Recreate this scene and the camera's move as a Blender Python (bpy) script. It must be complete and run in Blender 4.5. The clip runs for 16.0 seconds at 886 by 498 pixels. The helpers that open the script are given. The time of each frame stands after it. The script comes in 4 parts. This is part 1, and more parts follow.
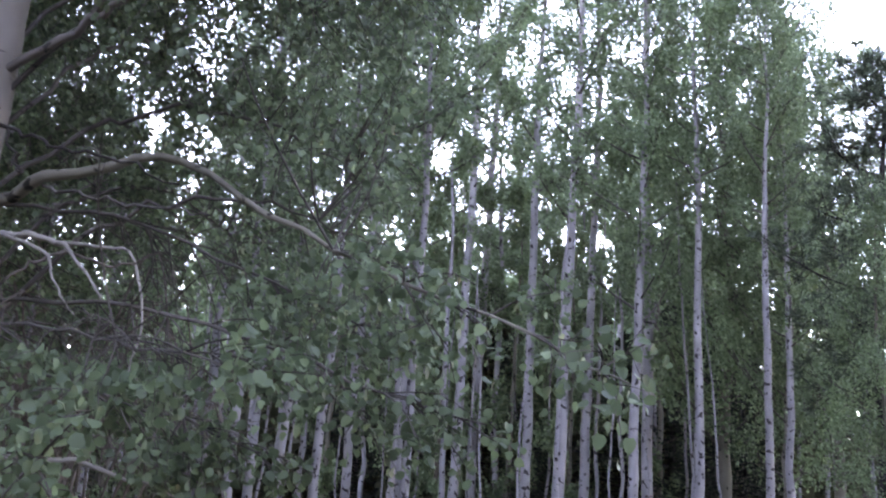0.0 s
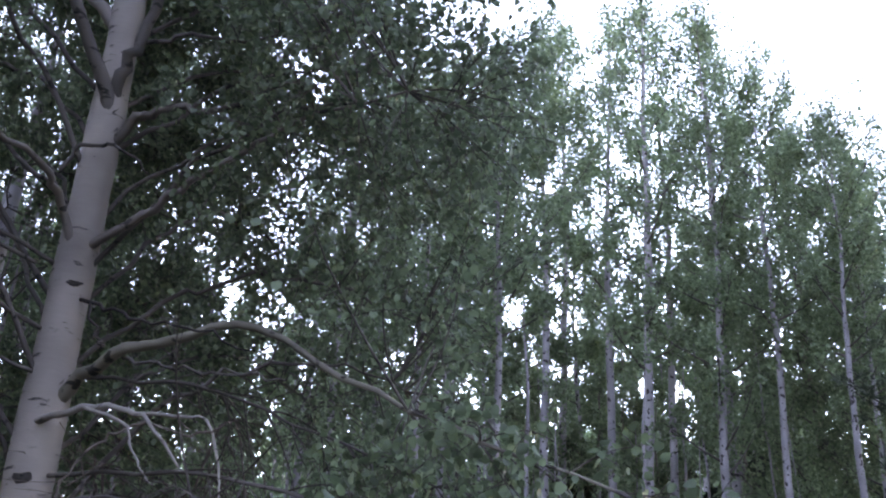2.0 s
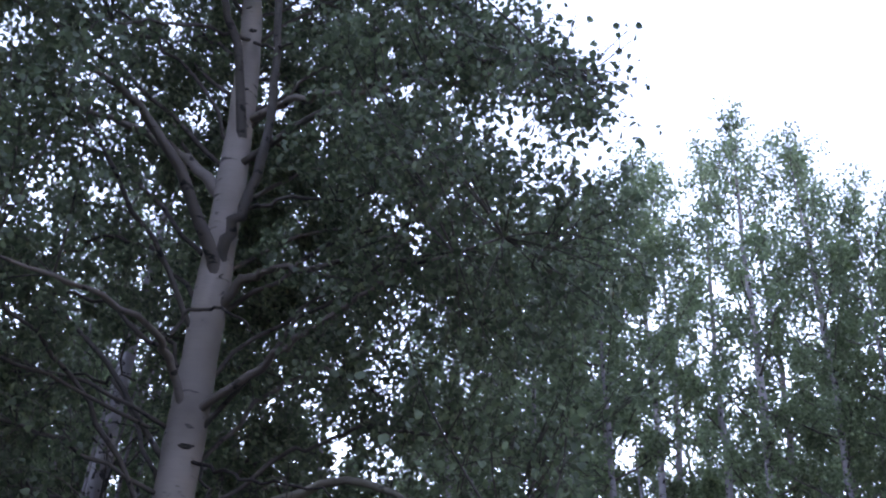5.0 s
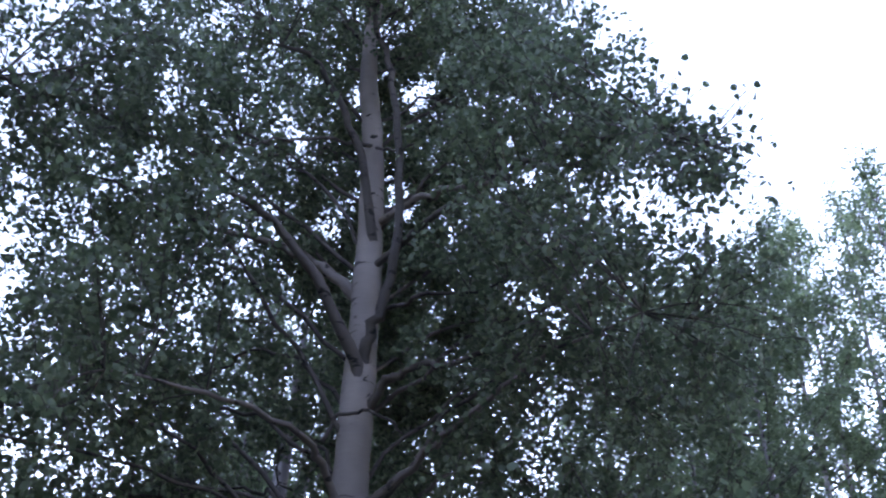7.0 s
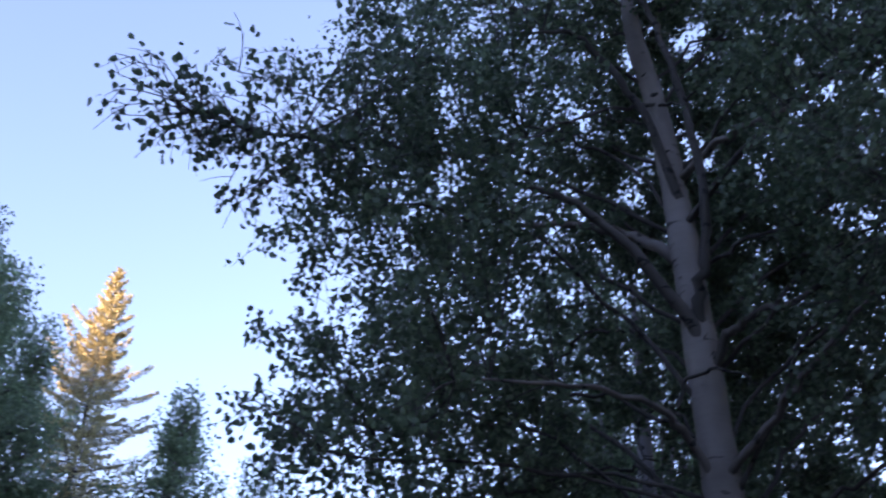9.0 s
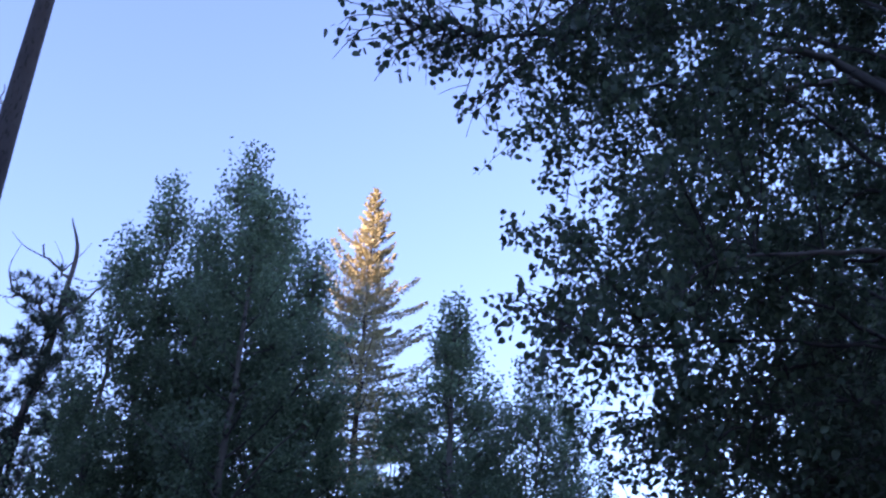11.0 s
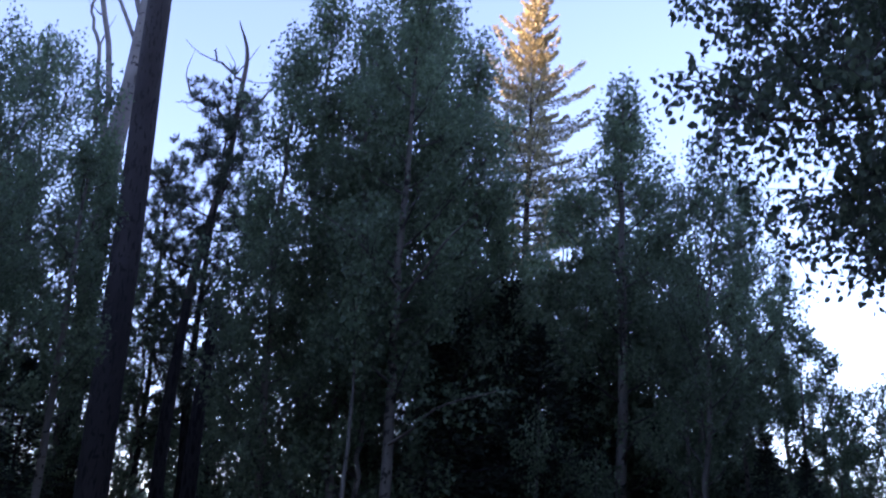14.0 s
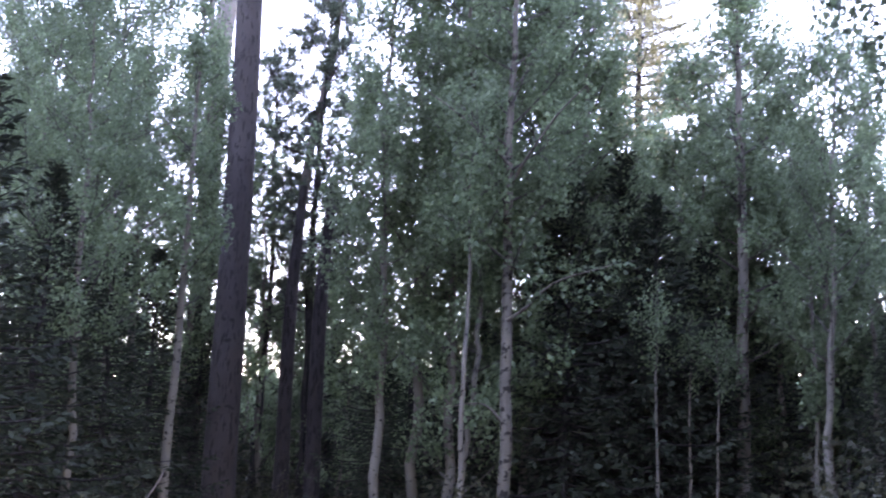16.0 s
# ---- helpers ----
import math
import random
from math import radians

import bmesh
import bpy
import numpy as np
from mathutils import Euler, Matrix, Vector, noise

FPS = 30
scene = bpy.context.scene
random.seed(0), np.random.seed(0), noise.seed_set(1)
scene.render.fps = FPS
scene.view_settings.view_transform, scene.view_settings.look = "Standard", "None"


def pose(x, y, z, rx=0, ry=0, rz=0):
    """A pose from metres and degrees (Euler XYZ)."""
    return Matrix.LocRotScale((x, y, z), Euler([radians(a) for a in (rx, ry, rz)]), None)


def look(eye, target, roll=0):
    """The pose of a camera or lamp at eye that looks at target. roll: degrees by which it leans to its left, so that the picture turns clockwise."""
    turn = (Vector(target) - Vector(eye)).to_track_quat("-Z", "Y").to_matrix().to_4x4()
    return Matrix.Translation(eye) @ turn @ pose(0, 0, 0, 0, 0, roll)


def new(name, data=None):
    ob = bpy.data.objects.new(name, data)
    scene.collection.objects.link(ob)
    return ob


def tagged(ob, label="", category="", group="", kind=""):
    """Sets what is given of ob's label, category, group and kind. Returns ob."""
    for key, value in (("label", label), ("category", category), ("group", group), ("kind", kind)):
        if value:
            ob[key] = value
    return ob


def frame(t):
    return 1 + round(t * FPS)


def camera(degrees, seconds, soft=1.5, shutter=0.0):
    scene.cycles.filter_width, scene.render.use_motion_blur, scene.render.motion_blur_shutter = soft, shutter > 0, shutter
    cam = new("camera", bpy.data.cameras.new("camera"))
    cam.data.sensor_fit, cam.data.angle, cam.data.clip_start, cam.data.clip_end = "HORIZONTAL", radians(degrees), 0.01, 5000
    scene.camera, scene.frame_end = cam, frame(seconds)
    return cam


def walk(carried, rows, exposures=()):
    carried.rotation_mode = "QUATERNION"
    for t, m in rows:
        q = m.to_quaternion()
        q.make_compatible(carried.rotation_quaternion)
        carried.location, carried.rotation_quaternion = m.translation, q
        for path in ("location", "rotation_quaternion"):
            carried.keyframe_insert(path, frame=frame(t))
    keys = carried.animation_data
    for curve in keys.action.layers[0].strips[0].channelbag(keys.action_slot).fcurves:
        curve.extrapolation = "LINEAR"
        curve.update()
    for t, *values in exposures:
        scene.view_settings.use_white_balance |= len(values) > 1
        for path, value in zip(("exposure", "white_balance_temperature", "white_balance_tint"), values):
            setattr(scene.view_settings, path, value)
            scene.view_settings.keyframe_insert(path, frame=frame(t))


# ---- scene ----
# Camera: stands in one spot at eye height and pans up and to the left.
cam = camera(45.57, 16.0, soft=2.0, shutter=0.4)
EYE = (0.0, 0.0, 1.6)
TURNS = [
    (0.0, 106.89, -3.97, -1.21),
    (0.5, 109.05, -3.72, 0.23),
    (1.0, 111.23, -3.95, 1.29),
    (1.5, 113.31, -3.36, 2.36),
    (2.0, 115.14, -3.12, 3.29),
    (2.5, 116.33, -3.02, 4.47),
    (3.0, 117.82, -3.21, 5.72),
    (3.5, 119.17, -3.21, 6.12),
    (4.0, 120.45, -2.82, 7.34),
    (4.2, 120.77, -2.76, 7.92),
    (6.3, 126.34, -2.37, 14.53),
    (6.5, 126.69, -2.20, 15.86),
    (7.0, 127.10, -2.07, 19.08),
    (7.5, 126.95, -1.68, 22.78),
    (8.0, 126.36, -1.33, 28.82),
    (8.5, 125.44, -1.31, 34.79),
    (9.0, 125.37, -0.74, 40.77),
    (9.5, 123.82, -0.69, 46.47),
    (9.7, 123.12, -0.82, 48.32),
    (11.8, 116.42, -2.62, 58.90),
    (12.0, 115.51, -2.74, 59.65),
    (12.5, 113.55, -3.08, 61.91),
    (13.0, 111.49, -3.19, 63.34),
    (13.5, 109.76, -3.38, 64.41),
    (14.0, 107.43, -3.19, 65.35),
    (14.5, 104.64, -3.34, 66.36),
    (15.0, 103.01, -3.04, 68.15),
    (15.5, 101.57, -2.59, 69.26),
    (16.0, 100.49, -2.23, 71.90),
]
EXPOSURES = [
    (0.0, 5.44, 11500, 46), (0.5, 5.27, 11350, 45), (1.0, 5.2, 11200, 45), (2.0, 4.95, 10900, 44), (3.0, 4.92, 10700, 45), (4.2, 4.5, 10300, 46), (6.3, 4.39, 9400, 44),
    (7.0, 4.5, 9300, 44), (8.0, 4.25, 9000, 43), (8.5, 3.87, 8350, 43), (9.0, 3.3, 7650, 43), (9.7, 3.02, 6950, 46), (11.8, 3.01, 6500, 49), (12.5, 3.03, 6500, 50),
    (13.5, 3.12, 6600, 51), (14.0, 3.1, 6950, 52), (14.5, 3.65, 8000, 50), (15.0, 4.6, 8900, 52), (16.0, 5.63, 9500, 56)]
walk(cam, [(t, pose(*EYE, rx, ry, rz)) for t, rx, ry, rz in TURNS], EXPOSURES)

# ---- world and sun: the sun is nearly down; an added unseen hill leaves it only the tallest spruce ----
SUN_EL, SUN_ROT = 4.0, 180.0
world = bpy.data.worlds.new("evening_sky")
scene.world = world
world.use_nodes = True
wn, wl = world.node_tree.nodes, world.node_tree.links
wn.clear()
sky = wn.new("ShaderNodeTexSky")
sky.sky_type, sky.sun_disc = "NISHITA", False
sky.sun_elevation, sky.sun_rotation = radians(SUN_EL), radians(SUN_ROT)
sky.altitude, sky.air_density, sky.dust_density, sky.ozone_density = 1800, 0.85, 0.0, 1.9
bg_node, out_node = wn.new("ShaderNodeBackground"), wn.new("ShaderNodeOutputWorld")
bg_node.inputs["Strength"].default_value = 0.15
wl.new(sky.outputs[0], bg_node.inputs["Color"])
wl.new(bg_node.outputs[0], out_node.inputs["Surface"])
sun = new("sun", bpy.data.lights.new("sun", "SUN"))
sun.data.energy, sun.data.angle, sun.data.color = 5.0, radians(0.5), (1.0, 0.85, 0.58)
sun.matrix_world = look((0, 0, 0), (0, math.cos(radians(SUN_EL)), -math.sin(radians(SUN_EL))))
sun.location = (0, -60, 60)


# ---- materials ----
def material(name):
    m = bpy.data.materials.new(name)
    m.use_nodes = True
    nt = m.node_tree
    nt.nodes.clear()
    out = nt.nodes.new("ShaderNodeOutputMaterial")
    return m, nt, out


def ramp(nt, source, stops):
    r = nt.nodes.new("ShaderNodeValToRGB")
    while len(r.color_ramp.elements) < len(stops):
        r.color_ramp.elements.new(0.5)
    for e, (p, c) in zip(r.color_ramp.elements, stops):
        e.position, e.color = p, (*c, 1)
    nt.links.new(source, r.inputs[0])
    return r.outputs[0]


def leaf_material(name, dark, mid, light, clear=0.35, rough=0.5, gloss=0.35):
    """Leaf: colour varies from leaf to leaf and from tree to tree, some light shines through."""
    m, nt, out = material(name)
    geo = nt.nodes.new("ShaderNodeNewGeometry")
    info = nt.nodes.new("ShaderNodeObjectInfo")
    col = ramp(nt, geo.outputs["Random Per Island"], [(0.0, dark), (0.55, mid), (1.0, light)])
    hsv = nt.nodes.new("ShaderNodeHueSaturation")
    val = nt.nodes.new("ShaderNodeMapRange")
    val.inputs["To Min"].default_value, val.inputs["To Max"].default_value = 0.8, 1.2
    nt.links.new(info.outputs["Random"], val.inputs["Value"])
    nt.links.new(val.outputs[0], hsv.inputs["Value"])
    nt.links.new(col, hsv.inputs["Color"])
    p = nt.nodes.new("ShaderNodeBsdfPrincipled")
    p.inputs["Roughness"].default_value = rough
    p.inputs["Specular IOR Level"].default_value = gloss
    tr = nt.nodes.new("ShaderNodeBsdfTranslucent")
    mix = nt.nodes.new("ShaderNodeMixShader")
    mix.inputs[0].default_value = clear
    nt.links.new(hsv.outputs[0], p.inputs["Base Color"])
    backlit = nt.nodes.new("ShaderNodeHueSaturation")
    backlit.inputs["Value"].default_value = 1.6
    nt.links.new(hsv.outputs[0], backlit.inputs["Color"])
    nt.links.new(backlit.outputs[0], tr.inputs["Color"])
    nt.links.new(p.outputs[0], mix.inputs[1])
    nt.links.new(tr.outputs[0], mix.inputs[2])
    nt.links.new(mix.outputs[0], out.inputs["Surface"])
    return m


def bark_material(name, base, stain, scar, stretch=(1, 1, 6), scale=6.0, scar_at=0.62, rough=0.85, bump=0.3, eye_at=0.68):
    """Bark: blotches, cross marks and dark scars, in metres along the stem."""
    m, nt, out = material(name)
    tc = nt.nodes.new("ShaderNodeTexCoord")
    mp = nt.nodes.new("ShaderNodeMapping")
    mp.inputs["Scale"].default_value = stretch
    nt.links.new(tc.outputs["Object"], mp.inputs["Vector"])
    n1 = nt.nodes.new("ShaderNodeTexNoise")
    n1.inputs["Scale"].default_value, n1.inputs["Detail"].default_value = scale, 6
    nt.links.new(mp.outputs[0], n1.inputs["Vector"])
    n2 = nt.nodes.new("ShaderNodeTexNoise")
    n2.inputs["Scale"].default_value, n2.inputs["Detail"].default_value = 1.7, 3
    nt.links.new(tc.outputs["Object"], n2.inputs["Vector"])
    large = ramp(nt, n2.outputs[0], [(0.3, stain), (0.65, base)])
    marks = ramp(nt, n1.outputs[0], [(scar_at, (0, 0, 0)), (scar_at + 0.06, (1, 1, 1))])
    mix = nt.nodes.new("ShaderNodeMix")
    mix.data_type = "RGBA"
    mix.inputs["B"].default_value = (*scar, 1)
    nt.links.new(large, mix.inputs["A"])
    n3 = nt.nodes.new("ShaderNodeTexNoise")
    n3.inputs["Scale"].default_value, n3.inputs["Detail"].default_value = scale * 1.6, 1
    nt.links.new(tc.outputs["Object"], n3.inputs["Vector"])
    eyes = ramp(nt, n3.outputs[0], [(eye_at, (0, 0, 0)), (eye_at + 0.04, (1, 1, 1))])
    both = nt.nodes.new("ShaderNodeMath")
    both.operation = "MAXIMUM"
    nt.links.new(marks, both.inputs[0])
    nt.links.new(eyes, both.inputs[1])
    nt.links.new(both.outputs[0], mix.inputs["Factor"])
    p = nt.nodes.new("ShaderNodeBsdfPrincipled")
    p.inputs["Roughness"].default_value = rough
    p.inputs["Specular IOR Level"].default_value = 0.2
    bp = nt.nodes.new("ShaderNodeBump")
    bp.inputs["Strength"].default_value, bp.inputs["Distance"].default_value = bump, 0.02
    nt.links.new(n1.outputs[0], bp.inputs["Height"])
    nt.links.new(bp.outputs[0], p.inputs["Normal"])
    nt.links.new(mix.outputs["Result"], p.inputs["Base Color"])
    nt.links.new(p.outputs[0], out.inputs["Surface"])
    return m


LEAF = leaf_material("aspen_leaf", (0.038, 0.063, 0.038), (0.063, 0.102, 0.061), (0.106, 0.158, 0.092), 0.42, 0.45, 0.35)
LEAF_FAR = leaf_material("aspen_leaf_upper", (0.050, 0.086, 0.047), (0.082, 0.132, 0.074), (0.130, 0.196, 0.112), 0.45)
# Leaf of the low plants; the shade under the trees is in this colour.
SHADE_LEAF = leaf_material("shade_dark_leaf", (0.022, 0.025, 0.016), (0.034, 0.038, 0.023), (0.056, 0.058, 0.035), gloss=0.15)
# Dark green, made darker to hold the deep shade inside the wood.
NEEDLE = leaf_material("spruce_needle", (0.016, 0.023, 0.016), (0.024, 0.035, 0.025), (0.040, 0.054, 0.038), 0.1, 0.7, 0.06)
# Paler and yellower than NEEDLE: evening sunlight is put into the colour.
SUN_GOLD_NEEDLE = leaf_material("sun_gold_spruce_needle", (0.12, 0.112, 0.062), (0.22, 0.198, 0.105), (0.34, 0.30, 0.155), 0.2)
PINE_NEEDLE = leaf_material("pine_needle", (0.028, 0.044, 0.030), (0.046, 0.070, 0.048), (0.075, 0.105, 0.072), 0.1, 0.6, 0.12)
GRASS = leaf_material("grass_blade", (0.018, 0.02, 0.011), (0.028, 0.03, 0.017), (0.048, 0.045, 0.027), 0.3)
CHARRED_BARK = bark_material("weathered_conifer_bark", (0.047, 0.041, 0.042), (0.032, 0.027, 0.028), (0.020, 0.017, 0.018), (4, 4, 0.9), 6.0, 0.56, 0.95, 0.6)
# Aspen bark in several tones, given tree by tree and limb by limb.
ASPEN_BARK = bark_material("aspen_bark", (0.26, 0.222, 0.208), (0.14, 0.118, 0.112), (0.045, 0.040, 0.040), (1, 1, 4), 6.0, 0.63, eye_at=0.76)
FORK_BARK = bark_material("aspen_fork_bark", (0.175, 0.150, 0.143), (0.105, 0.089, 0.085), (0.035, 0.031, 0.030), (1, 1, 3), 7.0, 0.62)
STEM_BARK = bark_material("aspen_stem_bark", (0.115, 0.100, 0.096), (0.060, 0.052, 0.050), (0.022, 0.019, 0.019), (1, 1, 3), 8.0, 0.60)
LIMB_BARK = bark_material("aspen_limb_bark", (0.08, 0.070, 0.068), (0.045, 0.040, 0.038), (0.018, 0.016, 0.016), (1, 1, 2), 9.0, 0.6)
POLE_BARK = bark_material("aspen_pole_bark", (0.225, 0.212, 0.228), (0.13, 0.122, 0.132), (0.026, 0.022, 0.024), (1, 1, 2.0), 7.0, 0.66, eye_at=0.615)
ROUGH_ASPEN = bark_material("rough_aspen_bark", (0.135, 0.120, 0.100), (0.062, 0.055, 0.047), (0.018, 0.015, 0.014), (1, 1, 2.6), 5.5, 0.575, eye_at=0.60, bump=0.6)
GREY_ASPEN = bark_material("grey_aspen_bark", (0.14, 0.126, 0.106), (0.08, 0.073, 0.062), (0.02, 0.017, 0.016), (1, 1, 2.2), 7.0, 0.65, eye_at=0.63)
DARK_BARK = bark_material("conifer_bark", (0.030, 0.026, 0.027), (0.021, 0.018, 0.019), (0.011, 0.009, 0.010), (4, 4, 0.9), 6.0, 0.53, 0.95, 0.8)
DEAD_WOOD = bark_material("dead_white_wood", (0.23, 0.205, 0.192), (0.15, 0.134, 0.126), (0.06, 0.055, 0.05), (1, 1, 2.5), 5.0, 0.62)
GREY_WOOD = bark_material("grey_dead_twig", (0.125, 0.10, 0.092), (0.07, 0.058, 0.053), (0.03, 0.026, 0.024), (1, 1, 1), 8.0, 0.6)
KNOT_BARK = bark_material("knot_bark", (0.035, 0.03, 0.03), (0.02, 0.018, 0.018), (0.01, 0.01, 0.01), (1, 1, 1), 30.0, 0.6, 0.9, 0.6)
SOIL = bark_material("forest_floor_soil", (0.042, 0.033, 0.024), (0.026, 0.023, 0.015), (0.058, 0.046, 0.032), (1, 1, 1), 26.0, 0.56, 0.95, 0.8, 0.66)


# ---- building helpers ----
def spot(bearing, distance):
    """A place on the ground: degrees to the left of the y axis, metres from the standpoint."""
    b = radians(bearing)
    x, y = -distance * math.sin(b), distance * math.cos(b)
    return Vector((x, y, ground_height(x, y)))


def smooth(a, b, v):
    v = min(1.0, max(0.0, (v - a) / (b - a)))
    return v * v * (3 - 2 * v)


def bank_height(x, y):
    return 1.15 * smooth(2.5, 16, math.hypot(x, y)) * smooth(-12, 4, y + 0.6 * max(0, -x))


def hollow(x, y):
    """How far the floor lies under the bank's level, on the side of the leafy wood."""
    return bank_height(x, y) * smooth(38, 56, math.degrees(math.atan2(-x, y)))


def ground_height(x, y):
    """Forest floor: a low bank ahead that falls away to the leafy wood, and behind an unseen hill added to block the
    sun.
    """
    r = math.hypot(x, y)
    z = bank_height(x, y) - hollow(x, y)
    z += 0.12 * noise.noise((x * 0.21, y * 0.21, 0.0)) * smooth(1, 6, r)
    z += SUN_BLOCK_HILL * smooth(-90, -300, y)
    return z


# Height of the unseen hill, set so its shade ends below the spruce's top.
SUN_BLOCK_HILL = 42.0


def mesh_from(name, verts, faces, mat, sharp=False):
    """A mesh from arrays of corners and of faces of one size."""
    me = bpy.data.meshes.new(name)
    verts, faces = np.asarray(verts, np.float32), np.asarray(faces, np.int32)
    k = faces.shape[1]
    me.vertices.add(len(verts))
    me.vertices.foreach_set("co", verts.ravel())
    me.loops.add(faces.size)
    me.loops.foreach_set("vertex_index", faces.ravel())
    me.polygons.add(len(faces))
    me.polygons.foreach_set("loop_start", np.arange(0, faces.size, k, dtype=np.int32))
    if not sharp:
        me.polygons.foreach_set("use_smooth", np.ones(len(faces), bool))
    me.update(calc_edges=True)
    me.materials.append(mat)
    return me


def tube(points, radii, sides=6):
    """A tapered round stem along a line of points."""
    p = np.asarray(points, float)
    d = np.gradient(p, axis=0)
    d /= np.linalg.norm(d, axis=1)[:, None] + 1e-9
    main = d.mean(0)
    ref = np.array([1.0, 0.3, 0.0]) if abs(main[2]) > 0.6 else np.array([0.0, 0.2, 1.0])
    u = np.cross(d, ref)
    u /= np.linalg.norm(u, axis=1)[:, None] + 1e-9
    w = np.cross(d, u)
    a = np.linspace(0, 2 * np.pi, sides, endpoint=False)
    ring = np.cos(a)[None, :, None] * u[:, None] + np.sin(a)[None, :, None] * w[:, None]
    v = (p[:, None] + ring * np.asarray(radii, float)[:, None, None]).reshape(-1, 3)
    i, j = np.meshgrid(np.arange(len(p) - 1), np.arange(sides), indexing="ij")
    i, j = i.ravel(), j.ravel()
    j2 = (j + 1) % sides
    f = np.stack([i * sides + j, i * sides + j2, (i + 1) * sides + j2, (i + 1) * sides + j], 1)
    return v, f


def spline(points, n):
    """n points along a smooth line through the given ones."""
    p = np.asarray(points, float)
    p = np.vstack([2 * p[0] - p[1], p, 2 * p[-1] - p[-2]])
    s = np.linspace(0, len(p) - 3 - 1e-6, n)
    k = s.astype(int)
    t = (s - k)[:, None]
    a, b, c, d = p[k], p[k + 1], p[k + 2], p[k + 3]
    return 0.5 * (2 * b + (c - a) * t + (2 * a - 5 * b + 4 * c - d) * t ** 2 + (3 * b - a - 3 * c + d) * t ** 3)


def joined(pieces):
    vs, fs, base = [], [], 0
    for v, f in pieces:
        vs.append(v)
        fs.append(f + base)
        base += len(v)
    return np.vstack(vs), np.vstack(fs)


def unit(v):
    return v / (np.linalg.norm(v, axis=-1, keepdims=True) + 1e-9)


def leaf_blades(at, size, rng, hang=0.5, full=True):
    """Leaves that hang from the places given. full: a round folded blade, or with 2 a plainer one of two halves; None: a kite; False: a small three-cornered blade."""
    n = len(at)
    tip = unit(rng.normal(size=(n, 3)) * 0.75 + np.array([0, 0, -hang]))
    side = unit(np.cross(tip, rng.normal(size=(n, 3))))
    up = np.cross(side, tip)
    s = (size * rng.uniform(0.72, 1.25, n))[:, None]
    if full is True:
        fold = rng.uniform(0.05, 0.28, n)[:, None]
        curl = rng.uniform(-0.22, 0.22, n)[:, None]
        half = [(0.28, 0.03, 0.6), (0.48, 0.34, 1.0), (0.36, 0.72, 0.75)]
        outline = [(0.0, 0.06, 0.0), (0.0, 0.5, 0.0), (0.0, 1.10, 0.0)] + half + [(-x, y, z) for x, y, z in half]
        v = np.stack([at + s * (x * side + y * tip + (z * fold + curl * y * y) * up) for x, y, z in outline], 1)
        b = np.arange(n)[:, None] * 9
        f = np.vstack([b + np.array([q]) for q in ([0, 3, 4, 1], [1, 4, 5, 2], [0, 1, 7, 6], [1, 2, 8, 7])])
    elif full:
        fold = rng.uniform(0.05, 0.28, n)[:, None]
        outline = [(0.0, 0.0, 0), (0.44, 0.22, 1), (0.40, 0.68, 1), (0.0, 1.08, 0.25), (-0.40, 0.68, 1), (-0.44, 0.22, 1)]
        v = np.stack([at + s * (x * side + y * tip + z * fold * up) for x, y, z in outline], 1)
        b = np.arange(n)[:, None] * 6
        f = np.vstack([b + np.array([[0, 1, 2, 3]]), b + np.array([[0, 3, 4, 5]])])
    else:
        corners = 4 if full is None else 3
        outline = [(0.0, 0.0), (0.46, 0.45), (0.0, 1.05), (-0.46, 0.45)] if full is None else [(0.42, 0.05), (0.1, 1.1), (-0.55, 0.35)]
        v = np.stack([at + s * (x * side + y * tip) for x, y in outline], 1)
        f = np.arange(n)[:, None] * corners + np.arange(corners)[None]
    return v.reshape(-1, 3), f


def part(name, mesh, parent, label=""):
    ob = new(name, mesh)
    ob.parent = parent
    if label:
        tagged(ob, label)
    return ob


def thing(name, place, label, category, group="", spin=0.0, scale=(1, 1, 1), lean=(0, 0)):
    ob = new(name)
    ob.matrix_basis = Matrix.LocRotScale(Vector(place), Euler((radians(lean[0]), radians(lean[1]), radians(spin))), Vector(scale))
    return tagged(ob, label, category, group)


# ---- ground ----
def build_ground():
    rings = [0.0, 1.5, 3, 4.5, 6, 8, 10, 12, 14, 16, 18, 21, 24, 28, 33, 40, 50, 60, 70, 80, 90, 110, 130, 150, 175, 200, 225, 250, 275, 300, 325, 400, 600, 1000, 2000]
    around = 120
    vs, fs = [], []
    for r in rings:
        for k in range(around):
            a = 2 * math.pi * k / around
            x, y = r * math.cos(a), r * math.sin(a)
            vs.append((x, y, ground_height(x, y)))
    for i in range(len(rings) - 1):
        for k in range(around):
            k2 = (k + 1) % around
            fs.append((i * around + k, (i + 1) * around + k, (i + 1) * around + k2, i * around + k2))
    ob = new("ground", mesh_from("ground", vs, fs, SOIL))
    tagged(ob, "dark forest floor of soil and leaf litter", "ground", kind="structure")


build_ground()


# ---- the big aspen close by ----
ASPEN_AT = Vector((-2.564, 5.425, ground_height(-2.564, 5.425) - 0.05))


